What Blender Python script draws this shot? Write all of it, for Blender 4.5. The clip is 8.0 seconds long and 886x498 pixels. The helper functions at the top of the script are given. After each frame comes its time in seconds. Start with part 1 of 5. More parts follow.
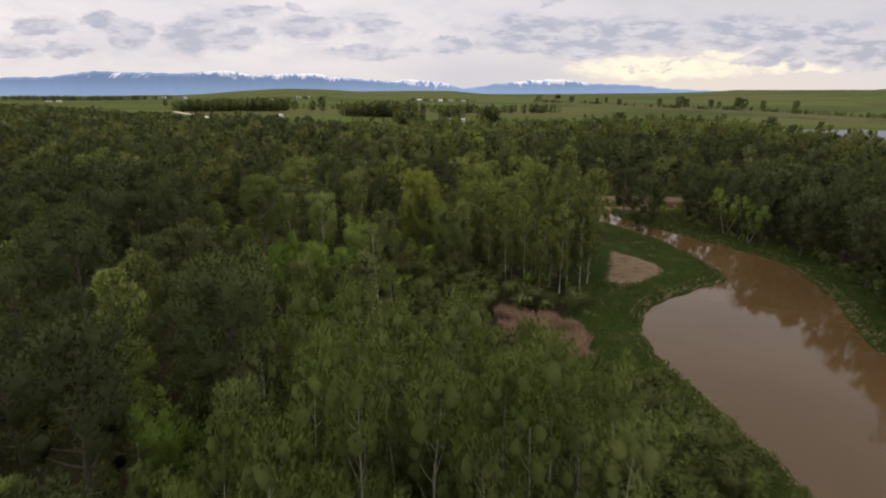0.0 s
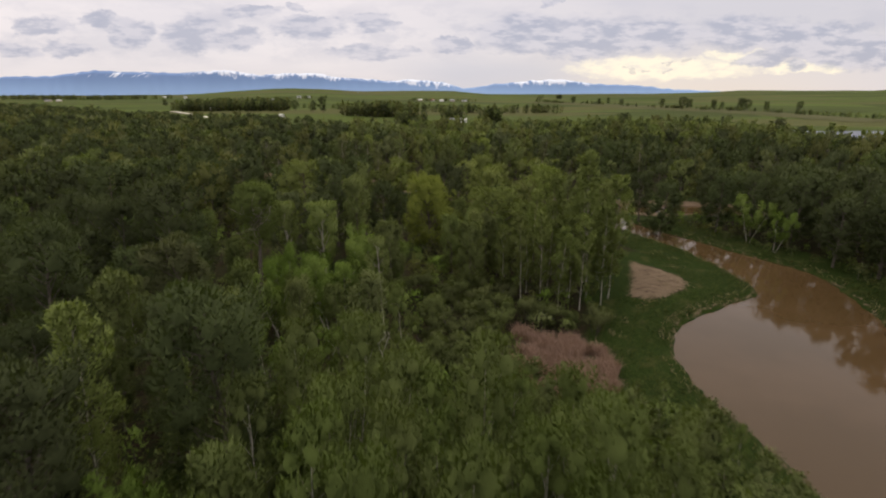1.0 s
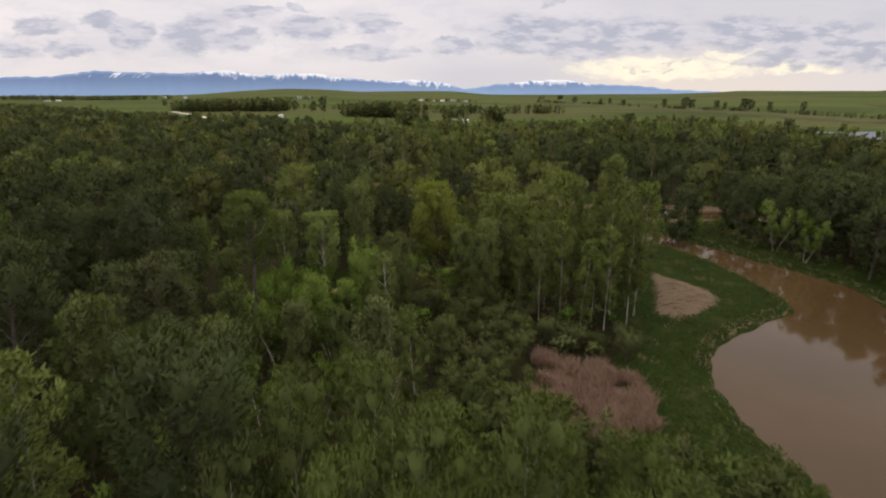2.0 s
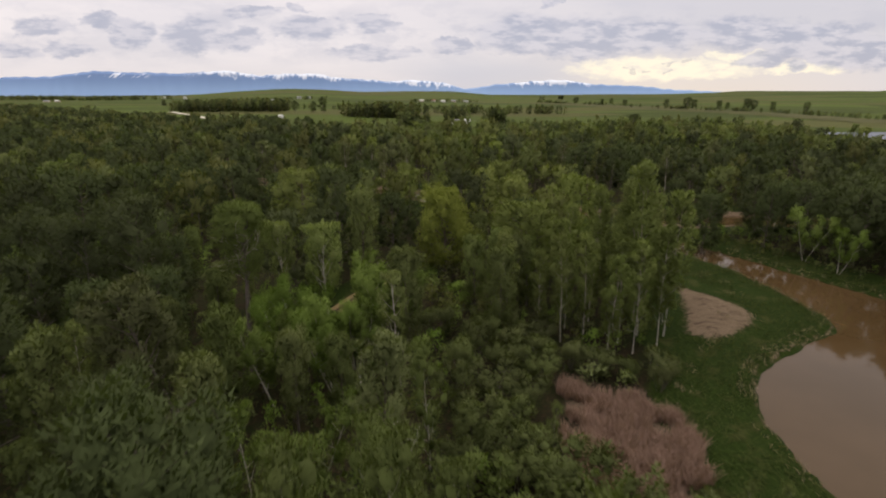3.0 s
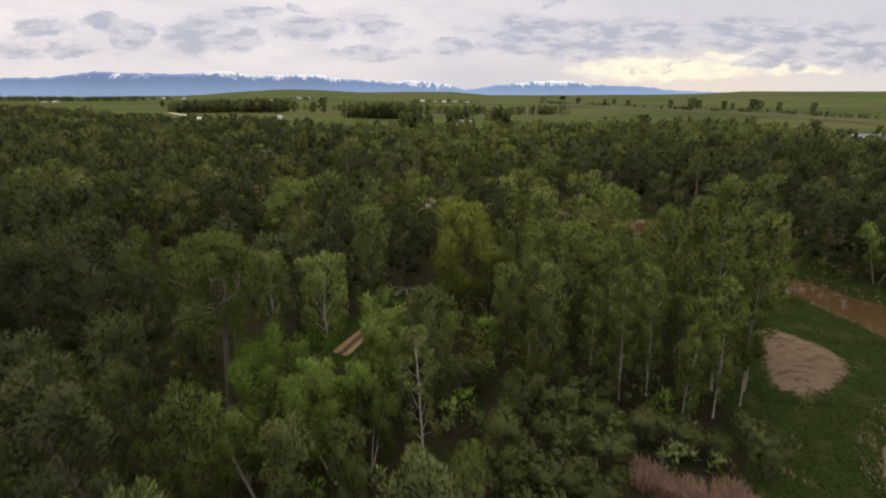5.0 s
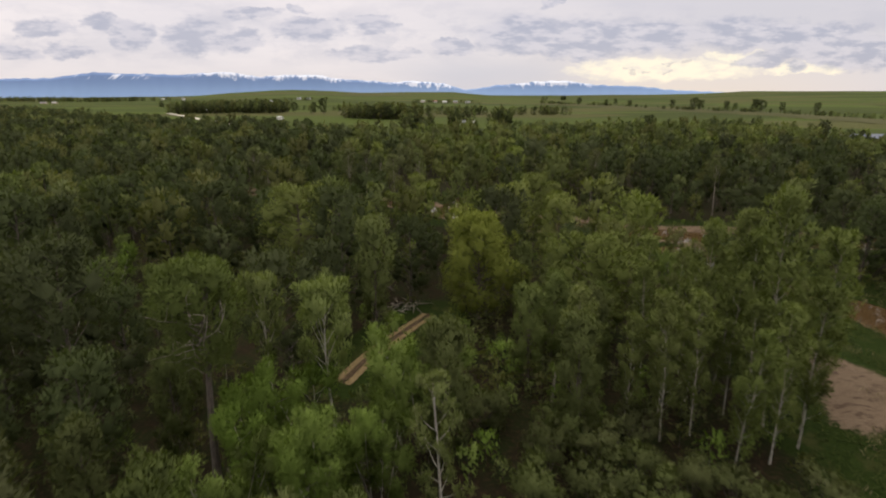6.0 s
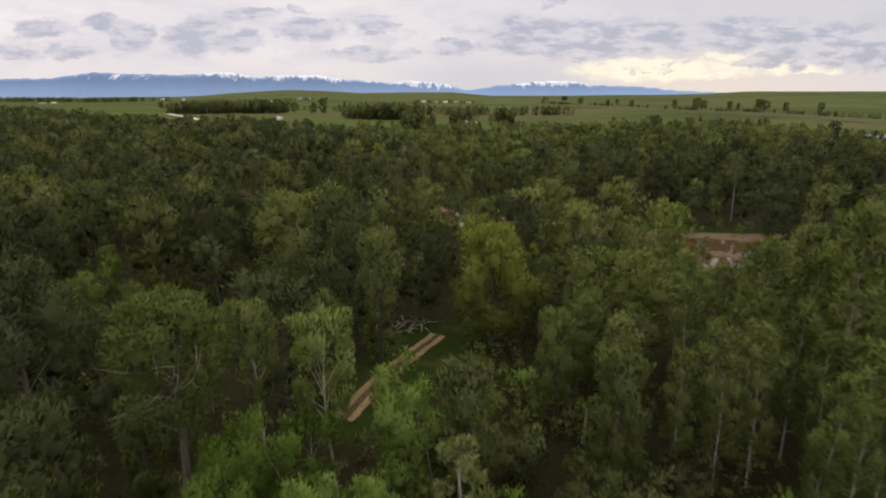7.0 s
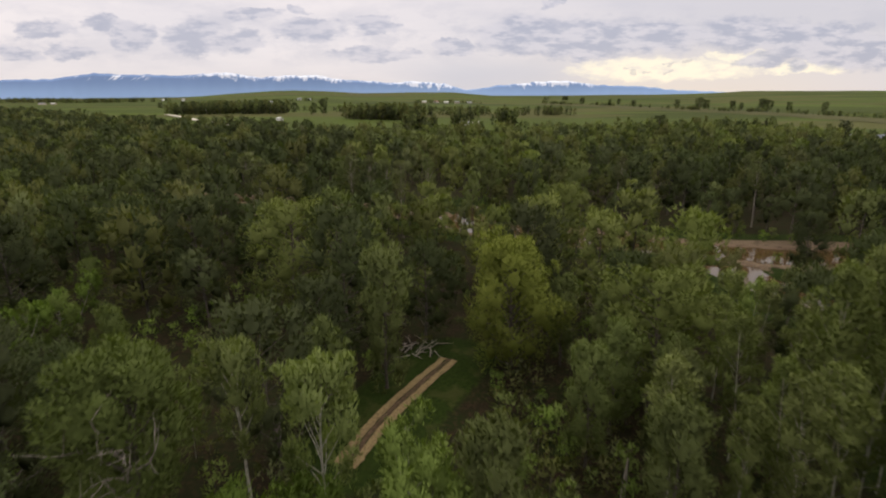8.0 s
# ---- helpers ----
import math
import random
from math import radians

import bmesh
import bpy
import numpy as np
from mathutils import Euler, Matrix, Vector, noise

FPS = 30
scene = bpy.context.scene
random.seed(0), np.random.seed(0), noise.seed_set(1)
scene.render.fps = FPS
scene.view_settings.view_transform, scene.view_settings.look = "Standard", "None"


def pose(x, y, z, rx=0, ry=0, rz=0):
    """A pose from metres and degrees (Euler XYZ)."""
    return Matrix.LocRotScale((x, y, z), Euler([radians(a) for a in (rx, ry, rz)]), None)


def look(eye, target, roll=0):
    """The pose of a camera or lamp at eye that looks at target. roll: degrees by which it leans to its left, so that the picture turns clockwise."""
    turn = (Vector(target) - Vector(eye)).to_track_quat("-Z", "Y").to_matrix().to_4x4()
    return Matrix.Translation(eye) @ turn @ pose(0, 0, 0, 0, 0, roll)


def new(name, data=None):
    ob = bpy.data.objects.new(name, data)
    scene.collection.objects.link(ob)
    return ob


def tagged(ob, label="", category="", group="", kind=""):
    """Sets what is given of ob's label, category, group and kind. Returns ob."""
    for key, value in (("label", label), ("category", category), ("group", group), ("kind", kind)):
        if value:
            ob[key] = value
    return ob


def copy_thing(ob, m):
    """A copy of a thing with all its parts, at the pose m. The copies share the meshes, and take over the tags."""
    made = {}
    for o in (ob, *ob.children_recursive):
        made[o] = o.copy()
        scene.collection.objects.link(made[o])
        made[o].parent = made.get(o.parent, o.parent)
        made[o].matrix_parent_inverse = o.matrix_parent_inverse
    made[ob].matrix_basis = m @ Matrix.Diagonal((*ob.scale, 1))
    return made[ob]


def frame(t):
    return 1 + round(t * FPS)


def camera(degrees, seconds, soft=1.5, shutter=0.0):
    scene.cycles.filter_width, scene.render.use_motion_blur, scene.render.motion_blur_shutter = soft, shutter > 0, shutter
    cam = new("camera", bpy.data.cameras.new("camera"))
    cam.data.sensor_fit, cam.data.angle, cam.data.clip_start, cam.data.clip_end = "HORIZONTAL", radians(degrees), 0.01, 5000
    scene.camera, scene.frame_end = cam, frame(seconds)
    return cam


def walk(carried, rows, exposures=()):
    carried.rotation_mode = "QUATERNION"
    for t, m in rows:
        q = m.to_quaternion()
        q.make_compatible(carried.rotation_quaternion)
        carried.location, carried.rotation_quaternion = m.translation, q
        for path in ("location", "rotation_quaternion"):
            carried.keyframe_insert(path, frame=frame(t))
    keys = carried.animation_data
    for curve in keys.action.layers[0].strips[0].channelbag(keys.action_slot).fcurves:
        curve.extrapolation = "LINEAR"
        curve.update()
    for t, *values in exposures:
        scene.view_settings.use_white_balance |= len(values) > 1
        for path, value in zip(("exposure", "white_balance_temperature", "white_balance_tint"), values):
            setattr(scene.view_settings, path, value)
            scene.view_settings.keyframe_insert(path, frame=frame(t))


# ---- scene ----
import itertools

cam = camera(80.0, 8.0, soft=2.0, shutter=0.8)
PATH = [
    (0, (-0.071, 2.201, 27.884), (-0.067, 4.124, 27.333), 0.1),
    (0.5, (-0.743, 5.398, 27.873), (-0.74, 7.32, 27.322), 0.2),
    (1, (-1.432, 8.587, 27.858), (-1.429, 10.51, 27.307), 0.2),
    (1.5, (-2.134, 11.772, 27.839), (-2.132, 13.694, 27.289), 0.2),
    (3, (-4.286, 21.293, 27.768), (-4.284, 23.216, 27.219), 0.2),
    (3.5, (-5.007, 24.458, 27.741), (-5.005, 26.381, 27.192), 0.2),
    (4, (-5.724, 27.619, 27.714), (-5.722, 29.542, 27.165), 0.2),
    (4.5, (-6.434, 30.776, 27.686), (-6.432, 32.7, 27.138), 0.2),
    (6, (-8.486, 40.233, 27.606), (-8.485, 42.157, 27.06), 0.1),
    (6.5, (-9.133, 43.381, 27.583), (-9.132, 45.305, 27.038), 0.1),
    (7, (-9.755, 46.527, 27.562), (-9.755, 48.451, 27.017), 0.1),
    (7.5, (-10.35, 49.672, 27.544), (-10.351, 51.597, 27.0), 0.0),
    (8, (-10.913, 52.817, 27.53), (-10.915, 54.742, 26.985), 0.0),
]
walk(cam, [(t, look(eye, target, roll)) for t, eye, target, roll in PATH])

scene.view_settings.exposure = 0.0

# ---- world: broken evening overcast, brightest where the low sun stands behind the cloud ----
SUN_AZIMUTH, SUN_HEIGHT = 22.0, 35.0      # degrees right of north (+y), degrees up
world = bpy.data.worlds.new("evening_sky")
scene.world = world
world.use_nodes = True
WT = world.node_tree
WT.nodes.clear()


class Nodes:
    """Short notation for node trees."""

    def __init__(self, tree):
        self.tree = tree

    def put(self, kind, **inputs):
        n = self.tree.nodes.new(kind)
        for k, v in inputs.items():
            self.feed(n.inputs[k.replace("_", " ")], v)
        return n

    def feed(self, socket, v):
        if isinstance(v, bpy.types.NodeSocket):
            self.tree.links.new(v, socket)
        else:
            socket.default_value = v

    def math(self, op, a, b=0.0, c=0.0, clamp=False):
        n = self.tree.nodes.new("ShaderNodeMath")
        n.operation, n.use_clamp = op, clamp
        for s, v in zip(n.inputs, (a, b, c)):
            self.feed(s, v)
        return n.outputs[0]

    def ramp(self, x, lo, hi, to_lo=0.0, to_hi=1.0):
        n = self.tree.nodes.new("ShaderNodeMapRange")
        n.interpolation_type = "SMOOTHSTEP"
        for s, v in zip(n.inputs, (x, lo, hi, to_lo, to_hi)):
            self.feed(s, v)
        return n.outputs[0]

    def ramp_line(self, x, lo, hi):
        n = self.tree.nodes.new("ShaderNodeMapRange")
        for s, v in zip(n.inputs, (x, lo, hi, 0.0, 1.0)):
            self.feed(s, v)
        return n.outputs[0]

    def mix(self, f, a, b, mode="MIX"):
        n = self.tree.nodes.new("ShaderNodeMix")
        n.data_type, n.blend_type = "RGBA", mode
        for k, v in ((0, f), (6, a), (7, b)):
            self.feed(n.inputs[k], v if isinstance(v, bpy.types.NodeSocket) or k == 0 else (*v, 1.0))
        return n.outputs[2]

    def noise(self, vector, scale, detail=4.0, rough=0.55, out="Fac"):
        n = self.tree.nodes.new("ShaderNodeTexNoise")
        self.feed(n.inputs["Vector"], vector)
        n.inputs["Scale"].default_value, n.inputs["Detail"].default_value, n.inputs["Roughness"].default_value = scale, detail, rough
        return n.outputs[out]

    def xyz(self, x, y, z=0.0):
        n = self.tree.nodes.new("ShaderNodeCombineXYZ")
        for s, v in zip(n.inputs, (x, y, z)):
            self.feed(s, v)
        return n.outputs[0]

    def split(self, v):
        n = self.tree.nodes.new("ShaderNodeSeparateXYZ")
        self.feed(n.inputs[0], v)
        return n.outputs


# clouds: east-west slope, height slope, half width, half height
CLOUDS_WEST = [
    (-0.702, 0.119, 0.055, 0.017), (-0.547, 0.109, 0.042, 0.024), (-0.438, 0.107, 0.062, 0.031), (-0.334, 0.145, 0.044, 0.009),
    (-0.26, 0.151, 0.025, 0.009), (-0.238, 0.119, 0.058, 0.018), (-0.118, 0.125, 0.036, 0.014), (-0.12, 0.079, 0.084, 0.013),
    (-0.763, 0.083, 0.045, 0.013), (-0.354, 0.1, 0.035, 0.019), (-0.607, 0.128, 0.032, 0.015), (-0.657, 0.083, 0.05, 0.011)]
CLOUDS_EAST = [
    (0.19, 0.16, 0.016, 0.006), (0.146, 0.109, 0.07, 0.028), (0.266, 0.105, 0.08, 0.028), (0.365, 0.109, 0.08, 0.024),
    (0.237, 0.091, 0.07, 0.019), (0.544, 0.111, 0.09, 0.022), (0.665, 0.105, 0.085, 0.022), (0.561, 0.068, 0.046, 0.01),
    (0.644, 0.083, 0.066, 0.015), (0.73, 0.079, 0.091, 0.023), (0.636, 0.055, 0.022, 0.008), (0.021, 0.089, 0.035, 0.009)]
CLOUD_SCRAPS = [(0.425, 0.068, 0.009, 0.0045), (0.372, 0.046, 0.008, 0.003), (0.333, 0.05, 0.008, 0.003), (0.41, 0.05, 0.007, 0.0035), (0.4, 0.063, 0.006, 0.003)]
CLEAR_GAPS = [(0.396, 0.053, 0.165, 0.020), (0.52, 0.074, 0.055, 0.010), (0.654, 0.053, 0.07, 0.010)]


def build_sky():
    w = Nodes(WT)
    d = w.put("ShaderNodeTexCoord").outputs["Generated"]
    x, y, z = w.split(d)
    front = w.ramp(y, 0.15, 0.35)
    ys = w.math("MAXIMUM", y, 0.12)
    u0, v0 = w.math("DIVIDE", x, ys), w.math("DIVIDE", z, ys)
    flat = w.xyz(u0, w.math("MULTIPLY", v0, 1.7))
    wob = w.split(w.noise(flat, 22.0, 6.0, 0.6, "Color"))
    u = w.math("ADD", u0, w.math("MULTIPLY", w.math("SUBTRACT", wob[0], 0.5), 0.10))
    v = w.math("ADD", v0, w.math("MULTIPLY", w.math("SUBTRACT", wob[1], 0.5), 0.04))

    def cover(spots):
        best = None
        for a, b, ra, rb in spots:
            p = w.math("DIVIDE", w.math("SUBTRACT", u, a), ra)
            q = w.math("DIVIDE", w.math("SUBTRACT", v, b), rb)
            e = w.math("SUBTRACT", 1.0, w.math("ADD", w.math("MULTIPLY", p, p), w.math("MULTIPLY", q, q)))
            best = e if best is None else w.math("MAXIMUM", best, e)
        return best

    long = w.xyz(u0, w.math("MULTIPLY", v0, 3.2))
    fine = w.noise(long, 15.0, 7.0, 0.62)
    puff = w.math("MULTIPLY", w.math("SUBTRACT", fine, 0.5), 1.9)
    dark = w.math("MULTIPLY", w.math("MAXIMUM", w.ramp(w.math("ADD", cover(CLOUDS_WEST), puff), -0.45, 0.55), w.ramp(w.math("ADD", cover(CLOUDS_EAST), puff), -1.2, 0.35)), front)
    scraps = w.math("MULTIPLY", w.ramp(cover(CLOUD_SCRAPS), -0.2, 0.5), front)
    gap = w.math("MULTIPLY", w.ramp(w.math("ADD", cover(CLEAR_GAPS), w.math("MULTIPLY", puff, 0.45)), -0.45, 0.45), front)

    # the general layer, all round
    up = w.math("ADD", w.math("MAXIMUM", z, 0.0), 0.16)
    plane = w.xyz(w.math("DIVIDE", x, up), w.math("DIVIDE", y, up))
    broad = w.noise(plane, 0.75, 6.0, 0.55)
    veil = w.noise(w.xyz(u0, w.math("MULTIPLY", v0, 5.0)), 4.0, 5.0, 0.55)
    thick = w.math("MULTIPLY", w.ramp(u0, -0.5, 0.6), front)
    base = w.mix(w.math("MULTIPLY", w.ramp(broad, 0.36, 0.68), 0.5), (0.97, 0.885, 0.885), (0.72, 0.69, 0.75))
    base = w.mix(w.math("MULTIPLY", thick, 0.75), base, (0.60, 0.585, 0.65))
    base = w.mix(w.math("MULTIPLY", w.ramp(veil, 0.45, 0.7), 0.5), base, (0.66, 0.635, 0.70))
    heap = w.math("MULTIPLY", w.ramp(w.noise(w.xyz(u0, w.math("MULTIPLY", v0, 2.2)), 11.0, 6.0, 0.6), 0.46, 0.62), w.math("MULTIPLY", w.ramp(v0, 0.045, 0.08), w.ramp(v0, 0.125, 0.165, 1.0, 0.25)))
    base = w.mix(w.math("MULTIPLY", w.math("MULTIPLY", heap, front), 0.40), base, (0.53, 0.525, 0.62))
    low = w.ramp(z, 0.0, 0.12, 1.0, 0.0)
    warm_side = w.ramp(w.math("ABSOLUTE", w.math("SUBTRACT", u0, 0.42)), 0.05, 0.5, 1.0, 0.0)
    base = w.mix(w.math("MULTIPLY", low, 0.6), base, (0.80, 0.735, 0.745))
    base = w.mix(w.math("MULTIPLY", w.math("MULTIPLY", low, warm_side), w.math("MULTIPLY", front, 0.6)), base, (0.86, 0.745, 0.63))
    shade = w.math("MULTIPLY", w.ramp(w.math("ABSOLUTE", w.math("SUBTRACT", u0, 0.10)), 0.05, 0.24, 1.0, 0.0), w.ramp(v0, 0.085, 0.04))
    base = w.mix(w.math("MULTIPLY", w.math("MULTIPLY", shade, front), 0.6), base, (0.56, 0.57, 0.67))
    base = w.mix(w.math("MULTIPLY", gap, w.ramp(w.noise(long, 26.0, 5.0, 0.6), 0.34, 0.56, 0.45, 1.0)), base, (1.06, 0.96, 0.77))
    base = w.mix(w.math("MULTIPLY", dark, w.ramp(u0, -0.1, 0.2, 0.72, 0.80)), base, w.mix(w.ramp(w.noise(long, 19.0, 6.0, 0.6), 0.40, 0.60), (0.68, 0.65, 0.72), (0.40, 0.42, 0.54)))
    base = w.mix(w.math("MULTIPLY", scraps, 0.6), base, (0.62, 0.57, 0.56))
    # higher up the layer is thinner and brighter
    base = w.mix(w.ramp(z, 0.38, 0.95), base, w.mix(w.ramp(broad, 0.36, 0.68), (2.5, 2.33, 2.14), (1.9, 1.82, 1.78)))
    sky = w.tree.nodes.new("ShaderNodeTexSky")
    sky.sky_type, sky.sun_disc = "NISHITA", False
    sky.sun_elevation, sky.sun_rotation = radians(SUN_HEIGHT), radians(SUN_AZIMUTH)
    blue = w.put("ShaderNodeBackground", Color=sky.outputs[0], Strength=0.08)
    cloud = w.put("ShaderNodeBackground", Color=base, Strength=1.0)
    both = w.put("ShaderNodeMixShader", Fac=0.93)
    w.tree.links.new(blue.outputs[0], both.inputs[1])
    w.tree.links.new(cloud.outputs[0], both.inputs[2])
    out = w.tree.nodes.new("ShaderNodeOutputWorld")
    w.tree.links.new(both.outputs[0], out.inputs[0])


build_sky()
sun = new("sun", bpy.data.lights.new("sun", "SUN"))
sun.data.energy, sun.data.angle, sun.data.color = 0.6, radians(90), (1.0, 0.94, 0.84)
toward = Vector((math.sin(radians(SUN_AZIMUTH)) * math.cos(radians(SUN_HEIGHT)), math.cos(radians(SUN_AZIMUTH)) * math.cos(radians(SUN_HEIGHT)), math.sin(radians(SUN_HEIGHT))))
sun.matrix_basis = look(tuple(toward * 200), (0, 0, 0))


# ---- materials ----
def material(name):
    m = bpy.data.materials.new(name)
    m.use_nodes = True
    m.node_tree.nodes.clear()
    return m, Nodes(m.node_tree)


def finish(n, shader):
    out = n.tree.nodes.new("ShaderNodeOutputMaterial")
    n.tree.links.new(shader, out.inputs[0])


def bump(n, height, strength, distance):
    b = n.put("ShaderNodeBump", Height=height, Strength=strength, Distance=distance)
    return b.outputs[0]


def leaf_material(name, dark, light, glow=0.30):
    """Foliage: shade differs a little from leaf to leaf, more from bough to bough and from tree to tree."""
    m, n = material(name)
    geo = n.put("ShaderNodeNewGeometry")
    obj = n.put("ShaderNodeObjectInfo")
    att = n.tree.nodes.new("ShaderNodeAttribute")
    att.attribute_name = "tint"
    own = n.math("FRACT", n.math("ADD", obj.outputs["Random"], att.outputs["Fac"]))
    own2 = n.math("FRACT", n.math("MULTIPLY", own, 7.31))
    leafwise = n.math("ADD", 0.30, n.math("MULTIPLY", geo.outputs["Random Per Island"], 0.40))
    c = n.mix(leafwise, dark, light)
    c = n.mix(n.math("MULTIPLY", n.ramp(n.noise(geo.outputs["Position"], 0.55, 2.0), 0.35, 0.70), 0.5), c, light)
    hs = n.put("ShaderNodeHueSaturation", Hue=n.math("ADD", 0.478, n.math("MULTIPLY", own2, 0.016)), Saturation=n.math("ADD", 0.85, n.math("MULTIPLY", own2, 0.10)),
               Value=n.math("ADD", 0.74, n.math("MULTIPLY", own, 0.52)), Color=c)
    p = n.put("ShaderNodeBsdfPrincipled", Base_Color=hs.outputs[0], Roughness=0.8)
    p.inputs["Specular IOR Level"].default_value = 0.04
    t = n.put("ShaderNodeBsdfTranslucent", Color=n.mix(1.0, hs.outputs[0], (1.15, 1.25, 0.6), "MULTIPLY"))
    s = n.put("ShaderNodeMixShader", Fac=glow)
    n.tree.links.new(p.outputs[0], s.inputs[1])
    n.tree.links.new(t.outputs[0], s.inputs[2])
    finish(n, s.outputs[0])
    return m


def bark_material(name, a, b, marks=0.0):
    m, n = material(name)
    pos = n.put("ShaderNodeNewGeometry").outputs["Position"]
    st = n.put("ShaderNodeMapping", Vector=pos, Scale=(9.0, 9.0, 2.0)).outputs[0]
    f = n.noise(st, 1.0, 5.0, 0.65)
    c = n.mix(n.ramp(f, 0.3, 0.7), a, b)
    if marks:
        sc = n.put("ShaderNodeMapping", Vector=pos, Scale=(2.0, 2.0, 7.0)).outputs[0]
        c = n.mix(n.math("MULTIPLY", n.ramp(n.noise(sc, 1.0, 3.0), 0.58, 0.66), marks), c, (0.05, 0.045, 0.04))
    p = n.put("ShaderNodeBsdfPrincipled", Base_Color=c, Roughness=0.85, Normal=bump(n, f, 0.6, 0.03))
    finish(n, p.outputs[0])
    return m


LEAF_DARK = leaf_material("leaf_cottonwood_dark", (0.034, 0.046, 0.016), (0.060, 0.077, 0.028))
LEAF_MID = leaf_material("leaf_cottonwood", (0.060, 0.082, 0.022), (0.108, 0.136, 0.038))
LEAF_BRIGHT = leaf_material("leaf_young_ash", (0.066, 0.110, 0.014), (0.116, 0.180, 0.026))
LEAF_BIRCH = leaf_material("leaf_birch", (0.078, 0.104, 0.023), (0.130, 0.164, 0.041))
LEAF_YELLOW = leaf_material("leaf_yellow_green", (0.097, 0.128, 0.013), (0.164, 0.202, 0.025))
LEAF_SPRING = leaf_material("leaf_spring", (0.082, 0.108, 0.023), (0.136, 0.166, 0.039))
LEAF_GREY = leaf_material("leaf_willow_grey", (0.066, 0.080, 0.027), (0.106, 0.124, 0.047))
LEAF_WILLOW = leaf_material("leaf_willow", (0.054, 0.068, 0.020), (0.094, 0.114, 0.036))
LEAF_SAPLING = leaf_material("leaf_sapling", (0.050, 0.074, 0.015), (0.087, 0.118, 0.026))
LEAF_YOUNG = leaf_material("leaf_young_pale", (0.104, 0.136, 0.037), (0.178, 0.218, 0.066), 0.35)
LEAF_OLIVE = leaf_material("leaf_olive", (0.060, 0.070, 0.018), (0.096, 0.106, 0.030))
BARK = bark_material("bark_brown", (0.045, 0.036, 0.028), (0.13, 0.105, 0.085))
BARK_PALE = bark_material("bark_pale", (0.25, 0.225, 0.185), (0.42, 0.39, 0.33), 0.85)
BARK_DEAD = bark_material("bark_dead_grey", (0.16, 0.132, 0.108), (0.30, 0.26, 0.22))
REED = leaf_material("dry_reed", (0.200, 0.126, 0.086), (0.375, 0.248, 0.176), 0.2)
GRASS = leaf_material("grass_blade", (0.022, 0.036, 0.006), (0.046, 0.064, 0.012), 0.3)
DRY_GRASS = leaf_material("dry_grass", (0.13, 0.11, 0.050), (0.25, 0.21, 0.11), 0.25)


def ground_material():
    """Land cover: woodland floor, bank grass, bare sand and far fields, blended by the cover attribute."""
    m, n = material("ground_cover")
    pos = n.put("ShaderNodeNewGeometry").outputs["Position"]
    att = n.tree.nodes.new("ShaderNodeAttribute")
    att.attribute_name = "cover"
    grass, sand, field = n.split(att.outputs["Color"])
    f1, f2, f3 = n.noise(pos, 0.35, 5.0), n.noise(pos, 2.3, 5.0, 0.65), n.noise(pos, 9.0, 4.0, 0.7)
    floor = n.mix(n.ramp(f1, 0.35, 0.65), (0.018, 0.014, 0.008), (0.014, 0.019, 0.006))
    floor = n.mix(n.math("MULTIPLY", n.ramp(f2, 0.48, 0.64), 0.75), floor, (0.042, 0.026, 0.015))
    turf = n.mix(n.ramp(f2, 0.3, 0.7), (0.012, 0.020, 0.004), (0.023, 0.035, 0.007))
    turf = n.mix(n.math("MULTIPLY", n.ramp(f1, 0.52, 0.66), 0.40), turf, (0.060, 0.056, 0.020))
    rills = n.noise(n.put("ShaderNodeMapping", Vector=pos, Scale=(0.5, 1.6, 1.0), Rotation=(0, 0, radians(-30))).outputs[0], 1.0, 5.0, 0.65)
    dirt = n.mix(n.ramp(f3, 0.3, 0.7), (0.098, 0.069, 0.044), (0.165, 0.122, 0.083))
    dirt = n.mix(n.math("MULTIPLY", n.ramp(rills, 0.50, 0.62), 0.75), dirt, (0.055, 0.037, 0.025))
    # far fields: long strips and patches
    st = n.put("ShaderNodeMapping", Vector=pos, Scale=(0.0016, 0.0055, 0.0), Rotation=(0, 0, radians(8))).outputs[0]
    vor = n.tree.nodes.new("ShaderNodeTexVoronoi")
    vor.inputs["Scale"].default_value, vor.inputs["Randomness"].default_value = 1.6, 0.8
    n.feed(vor.inputs["Vector"], st)
    pick = n.split(vor.outputs["Color"])
    crop = n.mix(pick[0], (0.042, 0.053, 0.014), (0.068, 0.092, 0.018))
    crop = n.mix(n.math("MULTIPLY", n.ramp(pick[1], 0.62, 0.70), 0.65), crop, (0.088, 0.078, 0.032))
    crop = n.mix(n.math("MULTIPLY", n.ramp(n.noise(pos, 0.02, 5.0, 0.6), 0.4, 0.7), 0.4), crop, (0.044, 0.050, 0.016))
    edge = n.math("MULTIPLY", n.math("SUBTRACT", f2, 0.5), 0.9)
    c = n.mix(n.ramp(n.math("ADD", grass, edge), 0.35, 0.65), floor, turf)
    c = n.mix(n.ramp(n.math("ADD", sand, edge), 0.40, 0.60), c, dirt)
    c = n.mix(field, c, crop)
    h = n.math("ADD", n.math("MULTIPLY", f2, 0.6), n.math("MULTIPLY", f3, 0.4))
    p = n.put("ShaderNodeBsdfPrincipled", Base_Color=c, Roughness=0.92, Normal=bump(n, h, 0.7, 0.25))
    p.inputs["Specular IOR Level"].default_value = 0.03
    finish(n, p.outputs[0])
    return m


